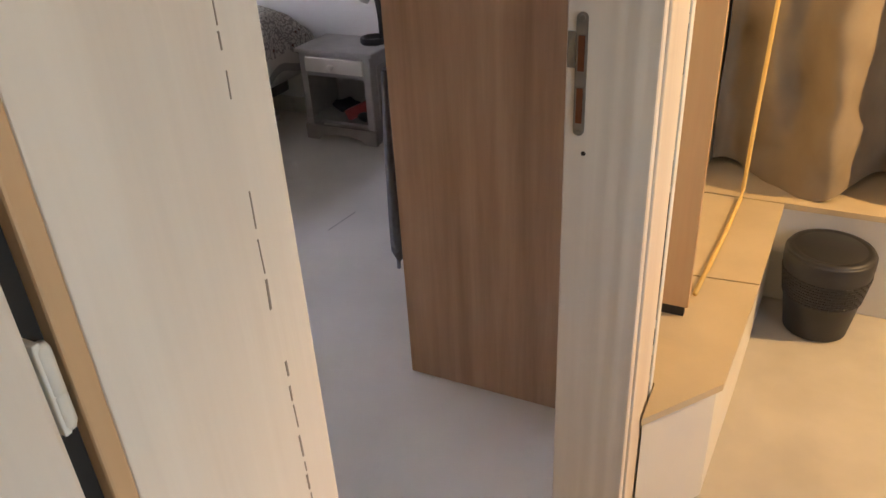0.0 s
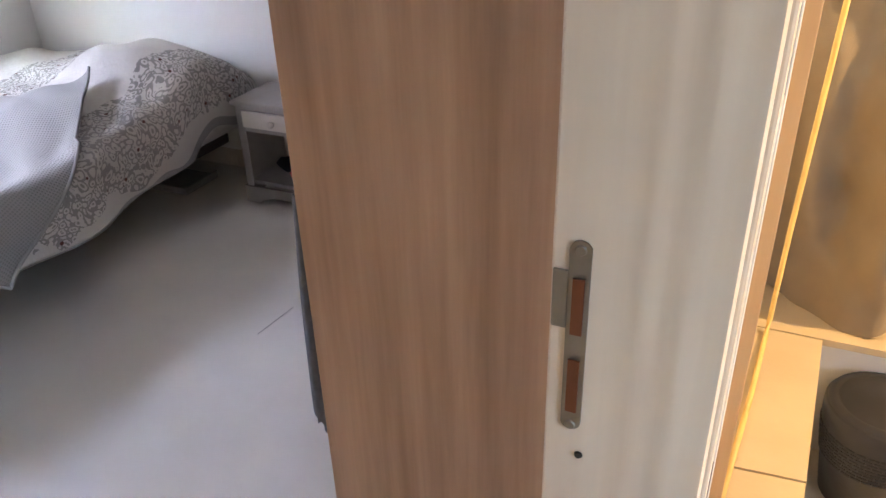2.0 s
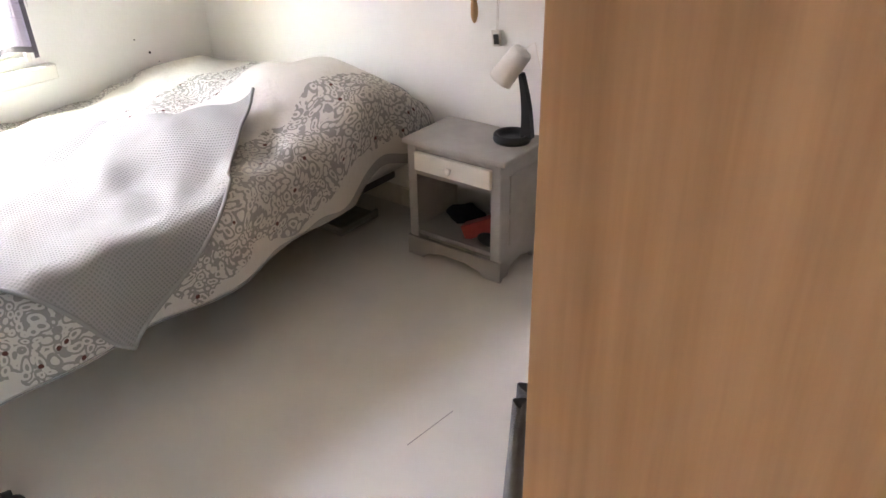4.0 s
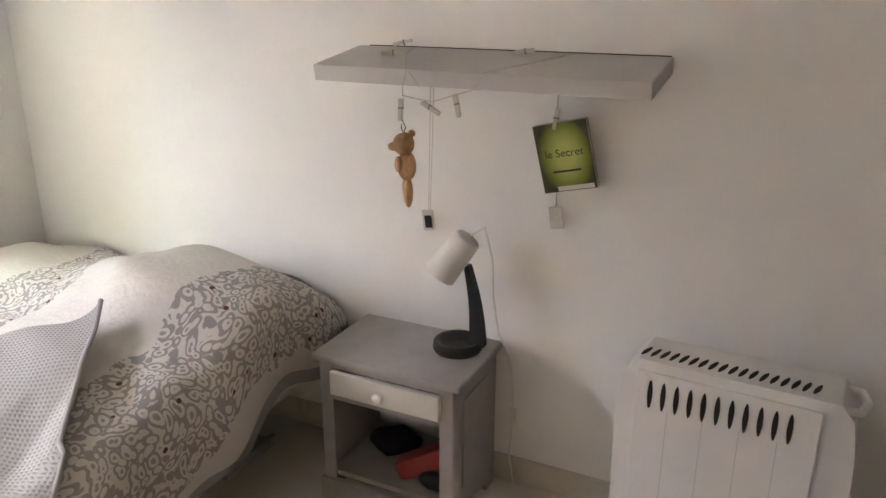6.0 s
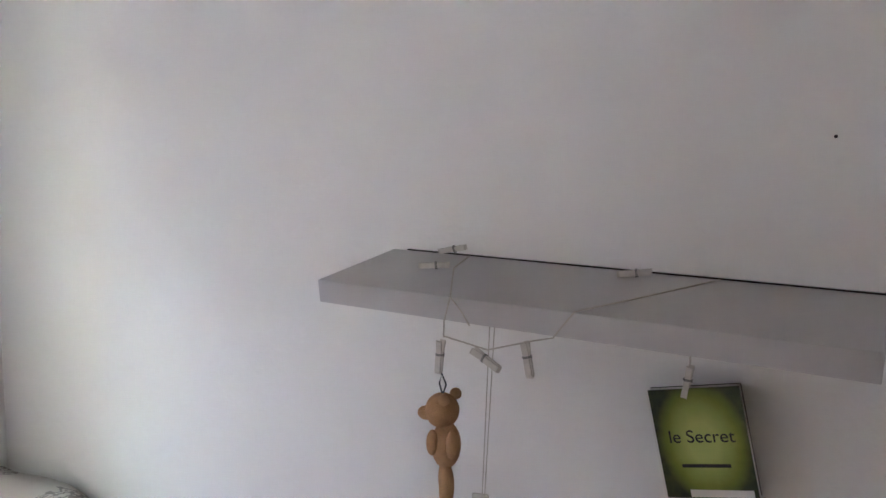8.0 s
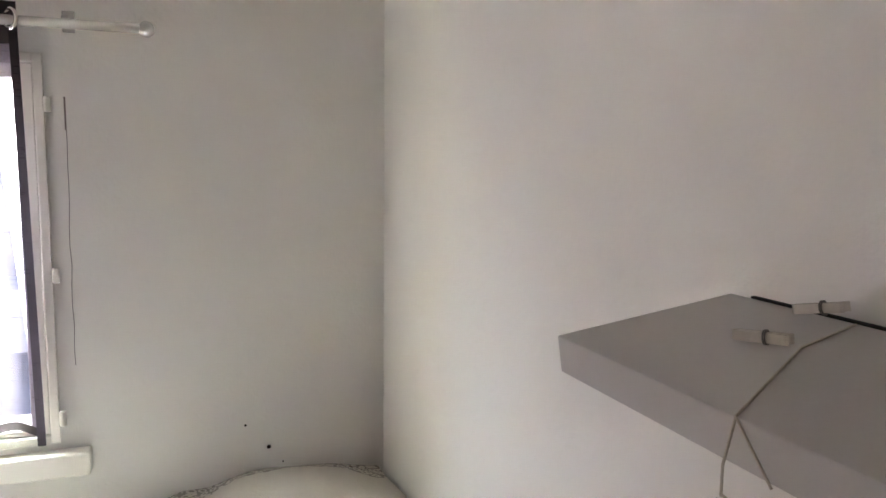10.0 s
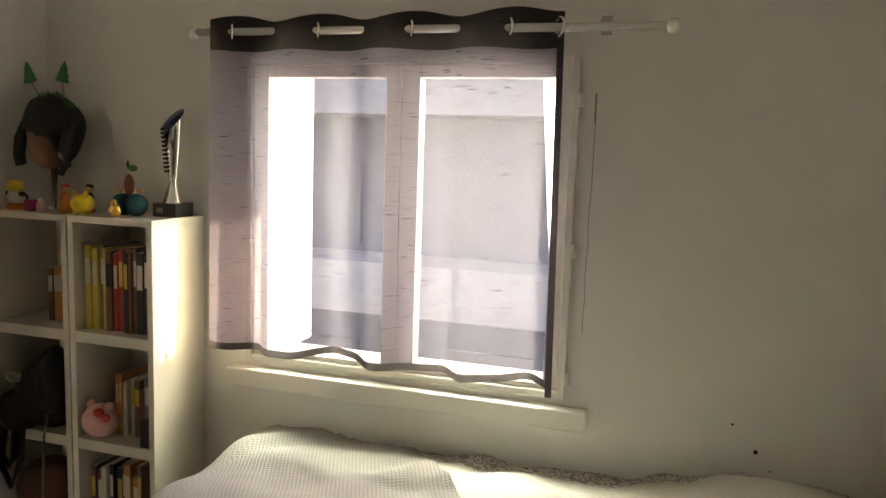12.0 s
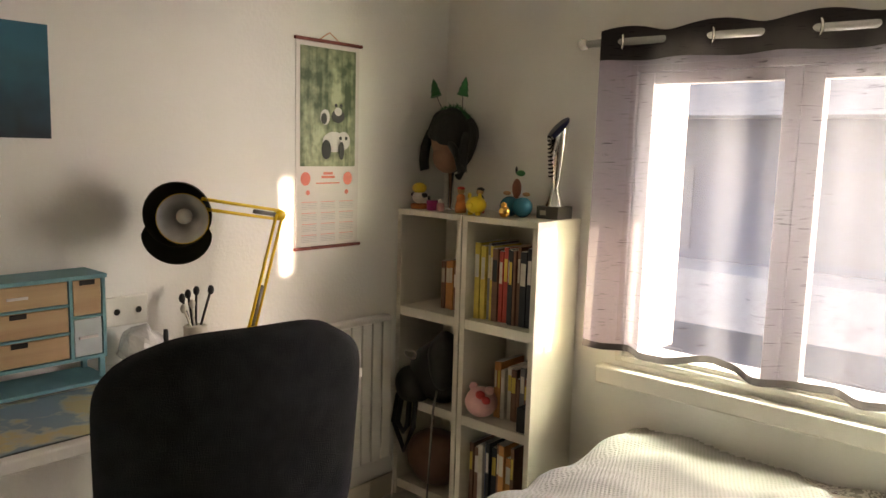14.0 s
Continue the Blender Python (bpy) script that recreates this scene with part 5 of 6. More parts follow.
trophy = thing("trophy", (-3.765, 1.366, TZ), "tall twisted silver trophy cup on a black base", "trophy")
part("base", bx(-3.81, -3.72, 1.324, 1.408, TZ, TZ + 0.042, bevel=0.002), BLACKP, trophy)
part("plaque", bx(-3.721, -3.7185, 1.339, 1.362, TZ + 0.012, TZ + 0.028), STEEL, trophy, "small engraved plaque")
g = B()
lathe(g, [(0.034, 0.042), (0.026, 0.06), (0.014, 0.095), (0.010, 0.11), (0.013, 0.13), (0.019, 0.2), (0.026, 0.27), (0.030, 0.305)], 28, None, False)
for v in g.verts:
    if v.co.z > 0.12:
        v.co.y *= 1.3
    if v.co.z > 0.3:
        v.co.z += 0.5 * v.co.y - 1.1 * v.co.x - 0.01
bmesh.ops.transform(g, matrix=Matrix.Translation((-3.765, 1.366, TZ)), verts=g.verts[:])
part("cup", g, CHROME, trophy, "", True)
g = B()
lathe(g, [(0.010, 0.2), (0.024, 0.262), (0.0285, 0.303)], 24, None, True)
for v in g.verts:
    v.co.y *= 1.3
    if v.co.z > 0.3:
        v.co.z += 0.5 * v.co.y - 1.1 * v.co.x - 0.004
bmesh.ops.transform(g, matrix=Matrix.Translation((-3.765, 1.366, TZ)), verts=g.verts[:])
part("lining", g, NAVY, trophy, "navy blue inner lining", True)
for k in range(11):
    z = 0.14 + k * 0.013
    part("notch", box(B(), -0.008, 0.008, -0.0015, 0.0015, -0.003, 0.003, m=Matrix.Translation((-3.765 + 0.011 + z * 0.06, 1.366 - 0.004 - z * 0.045, TZ + z)) @ RX(25)), DARKGAP, trophy)

# ---- calendar and poster on the desk wall ----
def picture_material():
    m, n, l, b = nodes_of("bamboo_print")
    tc, mp = n.new("ShaderNodeTexCoord"), n.new("ShaderNodeMapping")
    mp.inputs["Scale"].default_value = (40, 1, 5)
    a, c = n.new("ShaderNodeTexNoise"), n.new("ShaderNodeTexNoise")
    a.inputs["Scale"].default_value, c.inputs["Scale"].default_value = 1.0, 28.0
    l.new(tc.outputs["Object"], mp.inputs[0]), l.new(mp.outputs[0], a.inputs[0]), l.new(tc.outputs["Object"], c.inputs[0])
    mu = n.new("ShaderNodeMath")
    mu.operation = "MULTIPLY"
    l.new(a.outputs[0], mu.inputs[0]), l.new(c.outputs[0], mu.inputs[1])
    r = n.new("ShaderNodeValToRGB")
    r.color_ramp.elements[0].color, r.color_ramp.elements[1].color = (0.035, 0.065, 0.02, 1), (0.42, 0.46, 0.27, 1)
    r.color_ramp.elements[0].position, r.color_ramp.elements[1].position = 0.14, 0.4
    l.new(mu.outputs[0], r.inputs[0]), l.new(r.outputs[0], b.inputs["Base Color"])
    b.inputs["Roughness"].default_value = 0.55
    return m


cal = thing("wall_calendar", (-3.26, DY, 1.3), "paper wall calendar with a bamboo forest picture", "calendar")
cx0, cx1 = -3.395, -3.125
part("sheet", bx(cx0 + 0.002, cx1 - 0.002, DY + 0.001, DY + 0.003, 0.985, 1.642), PAPER, cal)
part("picture", bx(cx0 + 0.018, cx1 - 0.018, DY + 0.003, DY + 0.0038, 1.245, 1.625), picture_material(), cal, "green bamboo forest print")
for z in (0.978, 1.645):
    part("batten", bx(cx0 - 0.006, cx1 + 0.006, DY + 0.001, DY + 0.012, z - 0.005, z + 0.005, bevel=0.002), REDBROWN, cal)
PW, PK = plain("print_white", (0.62, 0.6, 0.55), 0.6), plain("print_dark", (0.03, 0.032, 0.03), 0.6)


def blot(x, z, rx, rz, material, k=0):
    g = B()
    prism(g, [(math.cos(2 * math.pi * j / 18) * rx, math.sin(2 * math.pi * j / 18) * rz) for j in range(18)], 0.0006, Matrix(((1, 0, 0, x), (0, 0, 1, DY + 0.004 + k * 0.0007), (0, 1, 0, z), (0, 0, 0, 1))))
    part("printed_shape", g, material, cal)


for x, z, rx, rz, mt, k in ((-3.285, 1.325, 0.05, 0.034, PW, 0), (-3.325, 1.33, 0.028, 0.03, PW, 1), (-3.25, 1.30, 0.02, 0.032, PK, 1), (-3.315, 1.297, 0.012, 0.03, PK, 2), (-3.31, 1.338, 0.006, 0.006, PK, 3), (-3.335, 1.338, 0.006, 0.006, PK, 3), (-3.30, 1.41, 0.028, 0.022, PK, 0), (-3.30, 1.425, 0.016, 0.014, PW, 1), (-3.245, 1.405, 0.02, 0.025, PW, 0), (-3.24, 1.40, 0.012, 0.018, PK, 1), (-3.29, 1.445, 0.006, 0.006, PK, 2), (-3.312, 1.445, 0.006, 0.006, PK, 2)):
    blot(x, z, rx, rz, mt, k)
for x, z, rx, rz in ((-3.345, 1.205, 0.02, 0.022), (-3.165, 1.205, 0.02, 0.022), (-3.34, 1.16, 0.008, 0.008), (-3.175, 1.16, 0.008, 0.008)):
    blot(x, z, rx, rz, CORAL)
for z, w in ((1.222, 0.02), (1.21, 0.028)):
    part("print_bar", bx(-3.26 - w, -3.26 + w, DY + 0.0032, DY + 0.0042, z - 0.004, z + 0.004), CORAL, cal)
part("print_bar", bx(-3.31, -3.21, DY + 0.0032, DY + 0.0042, 1.188, 1.192), CORAL, cal)
for r in range(4):
    for c in range(3):
        for k in range(5):
            x0 = -3.372 + c * 0.08
            z0 = 1.128 - r * 0.036 - k * 0.0055
            part("print_line", bx(x0, x0 + 0.062, DY + 0.0032, DY + 0.0038, z0, z0 + 0.0016), GREYPRINT if k else CORAL, cal)
g = B()
tube(g, [(-3.30, DY + 0.006, 1.65), (-3.26, DY + 0.006, 1.675), (-3.22, DY + 0.006, 1.65)], 0.0015, 6)
part("hanger", g, ORANGE, cal, "orange hanging cord", True)


def sea_material():
    m, n, l, b = nodes_of("deep_sea_print")
    tc, sp, nz = n.new("ShaderNodeTexCoord"), n.new("ShaderNodeSeparateXYZ"), n.new("ShaderNodeTexNoise")
    nz.inputs["Scale"].default_value = 14
    l.new(tc.outputs["Generated"], sp.inputs[0]), l.new(tc.outputs["Object"], nz.inputs[0])
    ad = n.new("ShaderNodeMath")
    ad.operation, ad.inputs[1].default_value = "MULTIPLY_ADD", 0.5
    l.new(nz.outputs[0], ad.inputs[0]), l.new(sp.outputs[2], ad.inputs[2])
    r = n.new("ShaderNodeValToRGB")
    r.color_ramp.elements[0].color, r.color_ramp.elements[1].color = (0.008, 0.02, 0.035, 1), (0.02, 0.13, 0.19, 1)
    r.color_ramp.elements[0].position, r.color_ramp.elements[1].position = 0.3, 1.15
    l.new(ad.outputs[0], r.inputs[0]), l.new(r.outputs[0], b.inputs["Base Color"])
    b.inputs["Roughness"].default_value = 0.4
    return m


poster = thing("poster", (-2.2, DY, 1.45), "dark teal underwater poster on the desk wall", "poster")
part("print", bx(-2.385, -2.0, DY + 0.001, DY + 0.003, 1.312, 1.582), sea_material(), poster)

# ---- radiator between desk and bookcases ----
rad = thing("panel_heater", (-3.38, 0.84, 0), "white slatted electric panel heater on the wall", "heater")
part("case", bx(-3.52, -3.17, DY + 0.012, DY + 0.055, 0.18, 0.715, bevel=0.006), HEATW, rad)
for k in range(7):
    part("slat", bx(-3.51 + k * 0.049, -3.468 + k * 0.049, DY + 0.055, DY + 0.066, 0.19, 0.70, bevel=0.003), HEATW, rad)
for z in (0.25, 0.64):
    part("wall_hook", bx(-3.40, -3.36, DY, DY + 0.012, z - 0.015, z + 0.015), HEATW, rad)
g = B()
tube(g, [(-3.53, DY + 0.03, 0.25), (-3.55, DY + 0.05, 0.12), (-3.53, DY + 0.06, 0.01), (-3.45, DY + 0.08, 0.006), (-3.38, DY + 0.06, 0.02)], 0.004)
part("cord", g, WHITEP, rad, "pale cord", True)

# ---- desk ----
DZ = 0.72
desk = thing("desk", (-2.38, 1.04, 0), "white desk against the wall covered with a map mat", "desk")
part("top", bx(-2.98, -1.78, DY + 0.015, 1.285, DZ - 0.028, DZ, bevel=0.004), WHITEP, desk)
for x, y in ((-2.93, DY + 0.06), (-2.93, 1.23), (-1.83, DY + 0.06), (-1.83, 1.23)):
    g = B()
    lathe(g, [(0.02, 0), (0.022, DZ - 0.028)], 14, Matrix.Translation((x, y, 0)))
    part("leg", g, WHITEP, desk, "", True)


def map_material():
    m, n, l, b = nodes_of("map_print")
    tc, nz = n.new("ShaderNodeTexCoord"), n.new("ShaderNodeTexNoise")
    nz.inputs["Scale"].default_value, nz.inputs["Detail"].default_value = 9, 5
    l.new(tc.outputs["Object"], nz.inputs[0])
    r = n.new("ShaderNodeValToRGB")
    r.color_ramp.elements[0].color, r.color_ramp.elements[1].color = (0.16, 0.24, 0.32, 1), (0.5, 0.42, 0.2, 1)
    r.color_ramp.elements[0].position, r.color_ramp.elements[1].position = 0.47, 0.56
    e2 = r.color_ramp.elements.new(0.51)
    e2.color = (0.4, 0.42, 0.36, 1)
    l.new(nz.outputs[0], r.inputs[0]), l.new(r.outputs[0], b.inputs["Base Color"])
    b.inputs["Roughness"].default_value = 0.3
    return m


mat_t = thing("desk_mat", (-2.15, 1.12, DZ), "blue and yellow map desk mat with a dark edge", "desk mat")
part("print", bx(-2.40, -1.80, 0.965, 1.255, DZ + 0.0015, DZ + 0.003), map_material(), mat_t)
part("edge", bx(-2.404, -1.796, 0.961, 1.259, DZ, DZ + 0.0015), BLACKP, mat_t)

# mini chest of drawers on the desk
mc = thing("mini_drawer_chest", (-2.28, 0.89, DZ), "small teal and wood chest of little drawers on the desk", "drawer chest")
mx0, mx1, my0, my1, mz0, mz1 = -2.44, -2.12, 0.825, 0.945, 0.785, 0.992
part("top", bx(mx0 - 0.004, mx1 + 0.004, my0, my1 + 0.003, mz1 - 0.010, mz1, bevel=0.001), TEAL, mc)
part("bottom", bx(mx0, mx1, my0, my1, mz0, mz0 + 0.008), TEAL, mc)
for x in (mx0, -2.362, mx1 - 0.008):
    part("upright", bx(x, x + 0.008, my0, my1, mz0 + 0.008, mz1 - 0.010), TEAL, mc)
part("back", bx(mx0 + 0.008, mx1 - 0.008, my0, my0 + 0.005, mz0 + 0.008, mz1 - 0.010), TEAL, mc)


def little_drawer(x0, x1, z0, z1, material, notch):
    d = part("drawer", bx(x0 + 0.002, x1 - 0.002, my0 + 0.006, my1 - 0.002, z0 + 0.002, z1 - 0.002, bevel=0.0015), material, mc)
    if notch:
        part("notch", bx((x0 + x1) / 2 - 0.018, (x0 + x1) / 2 + 0.018, my1 - 0.0025, my1 - 0.0005, z1 - 0.014, z1 - 0.002), DARKGAP, d)
    else:
        part("pull", bx((x0 + x1) / 2 - 0.022, (x0 + x1) / 2 + 0.022, my1 - 0.002, my1 + 0.002, (z0 + z1) / 2 - 0.003, (z0 + z1) / 2 + 0.003), PAPER, d)


little_drawer(-2.354, mx1 - 0.008, 0.925, 0.982, DRAWERW, False)
little_drawer(-2.354, mx1 - 0.008, 0.858, 0.920, DRAWERW, True)
little_drawer(-2.354, mx1 - 0.008, 0.793, 0.853, DRAWERW, True)
little_drawer(mx0 + 0.008, -2.362, 0.893, 0.982, DRAWERW, True)
little_drawer(mx0 + 0.008, -2.362, 0.793, 0.888, plain("pale_blue_drawer", (0.5, 0.56, 0.56), 0.6), False)
for z in (0.893, 0.858, 0.925):
    part("divider", bx(-2.354 if z != 0.893 else mx0 + 0.008, (mx1 - 0.008) if z != 0.893 else -2.362, my0 + 0.005, my1, z - 0.005, z), TEAL, mc)
part("tray", bx(mx0, mx1, my0, my1 + 0.02, 0.728, 0.736), TEAL, mc)
for x in (mx0 + 0.004, mx1 - 0.016):
    for y in (my0 + 0.004, my1 - 0.016):
        part("foot", bx(x, x + 0.012, y, y + 0.012, DZ, mz0), TEAL, mc)

# yellow architect lamp with a cap hung on it
dl = thing("desk_lamp", (-2.87, 0.93, DZ), "yellow articulated desk lamp, switched off", "lamp")
g = B()
lathe(g, [(0.075, 0), (0.078, 0.01), (0.07, 0.022), (0.02, 0.028)], 28, Matrix.Translation((-2.87, 0.93, DZ)))
part("base", g, YELLOW, dl, "", True)
J0, J1, J2 = Vector((-2.868, 0.93, DZ + 0.05)), Vector((-2.965, 0.935, 1.108)), Vector((-2.68, 0.985, 1.155))
g = B()
lathe(g, [(0.012, 0.02), (0.012, 0.07)], 12, Matrix.Translation((-2.87, 0.93, DZ)))
part("socket", g, YELLOW, dl)
off = Vector((0.016, 0.008, 0.004))
for a, b2, nm in ((J0, J1, "lower_arm"), (J1, J2, "upper_arm")):
    for s in (-1, 1):
        g = B()
        o2 = off * s if nm == "lower_arm" else Vector((0, 0.004 * s, 0.013 * s))
        tube(g, [a + o2, b2 + o2], 0.0045, 8)
        part(nm, g, YELLOW, dl, "", True)
    g = B()
    f0, f1 = (0.05, 0.4) if nm == "lower_arm" else (0.06, 0.35)
    tube(g, [a.lerp(b2, f0), a.lerp(b2, f1)], 0.006, 10)
    part("spring", g, STEEL, dl, "", True)
g = B()
tube(g, [J1 + Vector((-0.004, -0.012, 0)), J1 + Vector((0.004, 0.012, 0))], 0.016, 14)
part("elbow", g, YELLOW, dl, "", True)
hd_at = Vector((-2.618, 1.005, 1.125))
face = (Vector((-1.75, 2.2, 1.05)) - hd_at).normalized()
hmx = Matrix.Translation(hd_at) @ face.to_track_quat("Z", "Y").to_matrix().to_4x4()
g = B()
lathe(g, [(0.022, -0.06), (0.032, -0.045), (0.05, -0.02), (0.062, 0.028), (0.064, 0.03)], 32, hmx, False)
sd = part("shade", g, YELLOW, dl, "round yellow metal shade", True)
g = B()
lathe(g, [(0.0, -0.03), (0.028, -0.022), (0.042, -0.004), (0.0618, 0.0302)], 32, hmx, False)
part("reflector", g, plain("pale_reflector", (0.62, 0.6, 0.58), 0.4), sd, "pale grey inside of the shade", True)
g = B()
ball(g, (0, 0, -0.012), 0.02, (1, 1, 1.3), hmx)
part("bulb", g, WHITEP, dl, "unlit white bulb", True)
g = B()
tube(g, [J2, hmx @ Vector((0, 0, -0.05))], 0.007, 10)
part("neck", g, YELLOW, dl, "", True)
capx = Matrix.Translation(hd_at + Vector((0.01, -0.02, 0.0)) - face * 0.03) @ face.to_track_quat("Z", "Y").to_matrix().to_4x4()
cap = thing("cap", hd_at - face * 0.05, "dark green-black cap hung over the desk lamp", "cap")
g = B()
lathe(g, [(0.03, -0.085), (0.06, -0.07), (0.082, -0.035), (0.086, 0.0), (0.084, 0.006)], 28, capx, False)
part("crown", g, plain("dark_felt", (0.02, 0.02, 0.014), 0.95), cap, "", True)
g = B()
down = capx.to_3x3().inverted() @ Vector((0, 0, -1))
ang = math.atan2(down.y, down.x)


def brim_fn(u, v):
    a = ang + (u - 0.5) * 2.4
    r = 0.084 + v * 0.042 * math.sin(math.pi * u) ** 0.6
    return capx @ Vector((r * math.cos(a), r * math.sin(a), 0.004 + 0.02 * v)), (u, v)


grid(g, 20, 5, brim_fn)
bmesh.ops.solidify(g, geom=g.faces[:], thickness=0.003)
part("peak", g, plain("dark_felt_peak", (0.02, 0.02, 0.014), 0.95), cap, "", True)

# pen and brush pots on the desk
for x, y, mt, nm, lab in ((-2.62, 0.90, MAGENTA, "nail_varnish", "small magenta bottle with a black cap"), (-2.72, 0.88, PEG, "brush_pot", "clear pot of black make-up brushes")):
    t = thing(nm, (x, y, DZ), lab, "bottle" if nm == "nail_varnish" else "pot")
    g = B()
    r0, h0 = (0.016, 0.05) if nm == "nail_varnish" else (0.032, 0.085)
    lathe(g, [(r0, 0), (r0, h0), (r0 * 0.9, h0 + 0.002)], 20, Matrix.Translation((x, y, DZ)))
    part("body", g, mt, t, "", True)
    if nm == "nail_varnish":
        g = B()
        lathe(g, [(0.008, h0), (0.006, h0 + 0.045)], 12, Matrix.Translation((x, y, DZ)))
        part("cap", g, BLACKP, t, "", True)
    else:
        r = random.Random(2)
        for k in range(6):
            dx, dy = r.uniform(-0.05, 0.05), r.uniform(-0.02, 0.02)
            g = B()
            top = Vector((x + dx, y + dy, DZ + r.uniform(0.14, 0.2)))
            tube(g, [(x + dx * 0.3, y + dy * 0.3, DZ + 0.08), top], 0.0035, 8)
            ball(g, top, 0.009, (1, 1, 1.5), u=10, v=8)
            part("brush", g, BLACKP if k % 3 else PEG, t, "", True)
so = thing("wall_socket", (-2.56, DY, 0.86), "white double wall socket with dark holes", "socket")
part("plate", bx(-2.62, -2.50, DY, DY + 0.012, 0.82, 0.90, bevel=0.004), WHITEP, so)
for x in (-2.59, -2.53):
    g = B()
    lathe(g, [(0.009, 0), (0.008, 0.002)], 14, Matrix.Translation((x, DY + 0.0135, 0.86)) @ RX(90))
    part("outlet", g, DARKGAP, so)
pbg = B()
ball(pbg, (-2.56, 0.88, DZ + 0.055), 0.06, (1.0, 0.8, 0.95))
for v in pbg.verts:
    v.co += 0.012 * noise.noise_vector(v.co * 30)
    v.co.z = max(v.co.z, DZ + 0.001)
tagged(solid("plastic_bag", pbg, plain("film_plastic", (0.62, 0.6, 0.57), 0.25)), "crumpled translucent plastic bag on the desk", "plastic bag")

# ---- office chair ----
chx, chy = -2.42, 1.33
chair = thing("office_chair", (chx, chy, 0), "black upholstered swivel office chair with a rounded back at the desk", "chair")
cm = Matrix.Translation((chx, chy, 0)) @ RZ(-9)
g = B()


def back_fn(sgn):
    def fn(u, v):
        a, b2 = u * 2 - 1, v
        hw2 = 0.262 * (1 - 0.06 * (1 - b2)) 
        bx2 = a * hw2 * (1 - max(0, 2 * abs(b2 - 0.5)) ** 6 * 0.22)
        z = 0.50 + 0.498 * b2 - 0.045 * abs(a) ** 4 * (1 if b2 > 0.5 else -1) * abs(2 * b2 - 1) ** 3
        edge = (1 - abs(a) ** 6) * (1 - abs(2 * b2 - 1) ** 6)
        y = 0.30 + 0.035 * b2 - 0.05 * a * a + sgn * 0.045 * max(edge, 0) ** 0.5
        return cm @ Vector((bx2, y, z)), (u, v)
    return fn


grid(g, 36, 36, back_fn(1))
grid(g, 36, 36, back_fn(-1))
bmesh.ops.remove_doubles(g, verts=g.verts[:], dist=0.0006)
part("backrest", g, CHAIRF, chair, "", True)
part("seat", box(B(), -0.24, 0.24, -0.22, 0.24, 0.42, 0.50, bevel=0.035, m=cm), CHAIRF, chair, "", True)
g = B()
tube(g, [cm @ Vector(p) for p in ((0, 0.1, 0.41), (0, 0.30, 0.40), (0, 0.355, 0.46), (0, 0.36, 0.62))], 0.018, 10)
part("back_support", g, BLACKP, chair, "", True)
g = B()
lathe(g, [(0.045, 0.06), (0.045, 0.10), (0.026, 0.11), (0.026, 0.30), (0.016, 0.30), (0.016, 0.42)], 20, Matrix.Translation((chx, chy, 0)))
part("gas_column", g, BLACKP, chair, "", True)
for k in range(5):
    a = radians(8.6 + 72 * k)
    e1 = Vector((chx + 0.29 * math.cos(a), chy + 0.29 * math.sin(a), 0))
    g = B()
    tube(g, [(chx + 0.03 * math.cos(a), chy + 0.03 * math.sin(a), 0.095), (chx + 0.16 * math.cos(a), chy + 0.16 * math.sin(a), 0.088), e1 + Vector((0, 0, 0.066))], 0.017, 10)
    part("base_arm", g, BLACKP, chair, "", True)
    for s in (-1, 1):
        g = B()
        side = Vector((-math.sin(a), math.cos(a), 0)) * s * 0.014
        lathe(g, [(0.022, -0.009), (0.026, -0.006), (0.026, 0.006), (0.022, 0.009)], 16, Matrix.Translation(e1 + side + Vector((0, 0, 0.026))) @ RZ(math.degrees(a) + 90) @ RY(90))
        part("caster", g, BLACKP, chair, "", True)

# ---- clothes and toys on the wardrobe front ----
garment("grey_coat", -1.118, 1.79, 0.33, 0.86, 0.15, 0.05, BLUECLOTH, "grey-blue coat hanging on the wardrobe front", 1)


def cloth_heap(name, c, r, material, label, seed, rough):
    """A crumpled heap of cloth standing on the floor or on what lies under it."""
    def fn(u, v):
        a, e = 2 * math.pi * u, math.pi * (v - 0.5)
        p = Vector((r[0] * math.cos(a) * math.cos(e), r[1] * math.sin(a) * math.cos(e), r[2] * math.sin(e)))
        q = p * 9 + Vector((seed, 0, 0))
        p += rough * noise.noise_vector(q) + 0.5 * rough * noise.noise_vector(q * 2.3)
        p.z = max(p.z, -c[2] + 0.001)
        return Vector(c) + p, (u * 2.2, v * 1.2)
    g = B()
    grid(g, 56, 30, fn)
    bmesh.ops.remove_doubles(g, verts=g.verts[:], dist=0.0006)
    return tagged(solid(name, g, material, True), label, "clothing")


cloth_heap("plaid_shirt", (-1.0, 2.60, 0.05), (0.14, 0.36, 0.34), PLAID, "dark red and black plaid shirt heaped against the wardrobe", 2, 0.022)
cloth_heap("white_scarf", (-1.072, 2.885, 0.225), (0.02, 0.05, 0.035), WHITECLOTH, "crumpled white scarf on the heaped plaid shirt", 3, 0.026)
cloth_heap("black_jacket", (-1.045, 3.06, 0.44), (0.07, 0.10, 0.12), BLACKCLOTH, "crumpled black jacket hanging low on the clothes stand", 4, 0.03)
cloth_heap("black_trousers", (-1.02, 3.05, 0.24), (0.03, 0.035, 0.16), BLACKCLOTH, "black trouser leg hanging under the jacket", 9, 0.012)
cloth_heap("white_shirt", (-1.045, 3.02, 0.60), (0.02, 0.028, 0.05), WHITECLOTH, "white shirt collar hanging over the jacket", 5, 0.01)
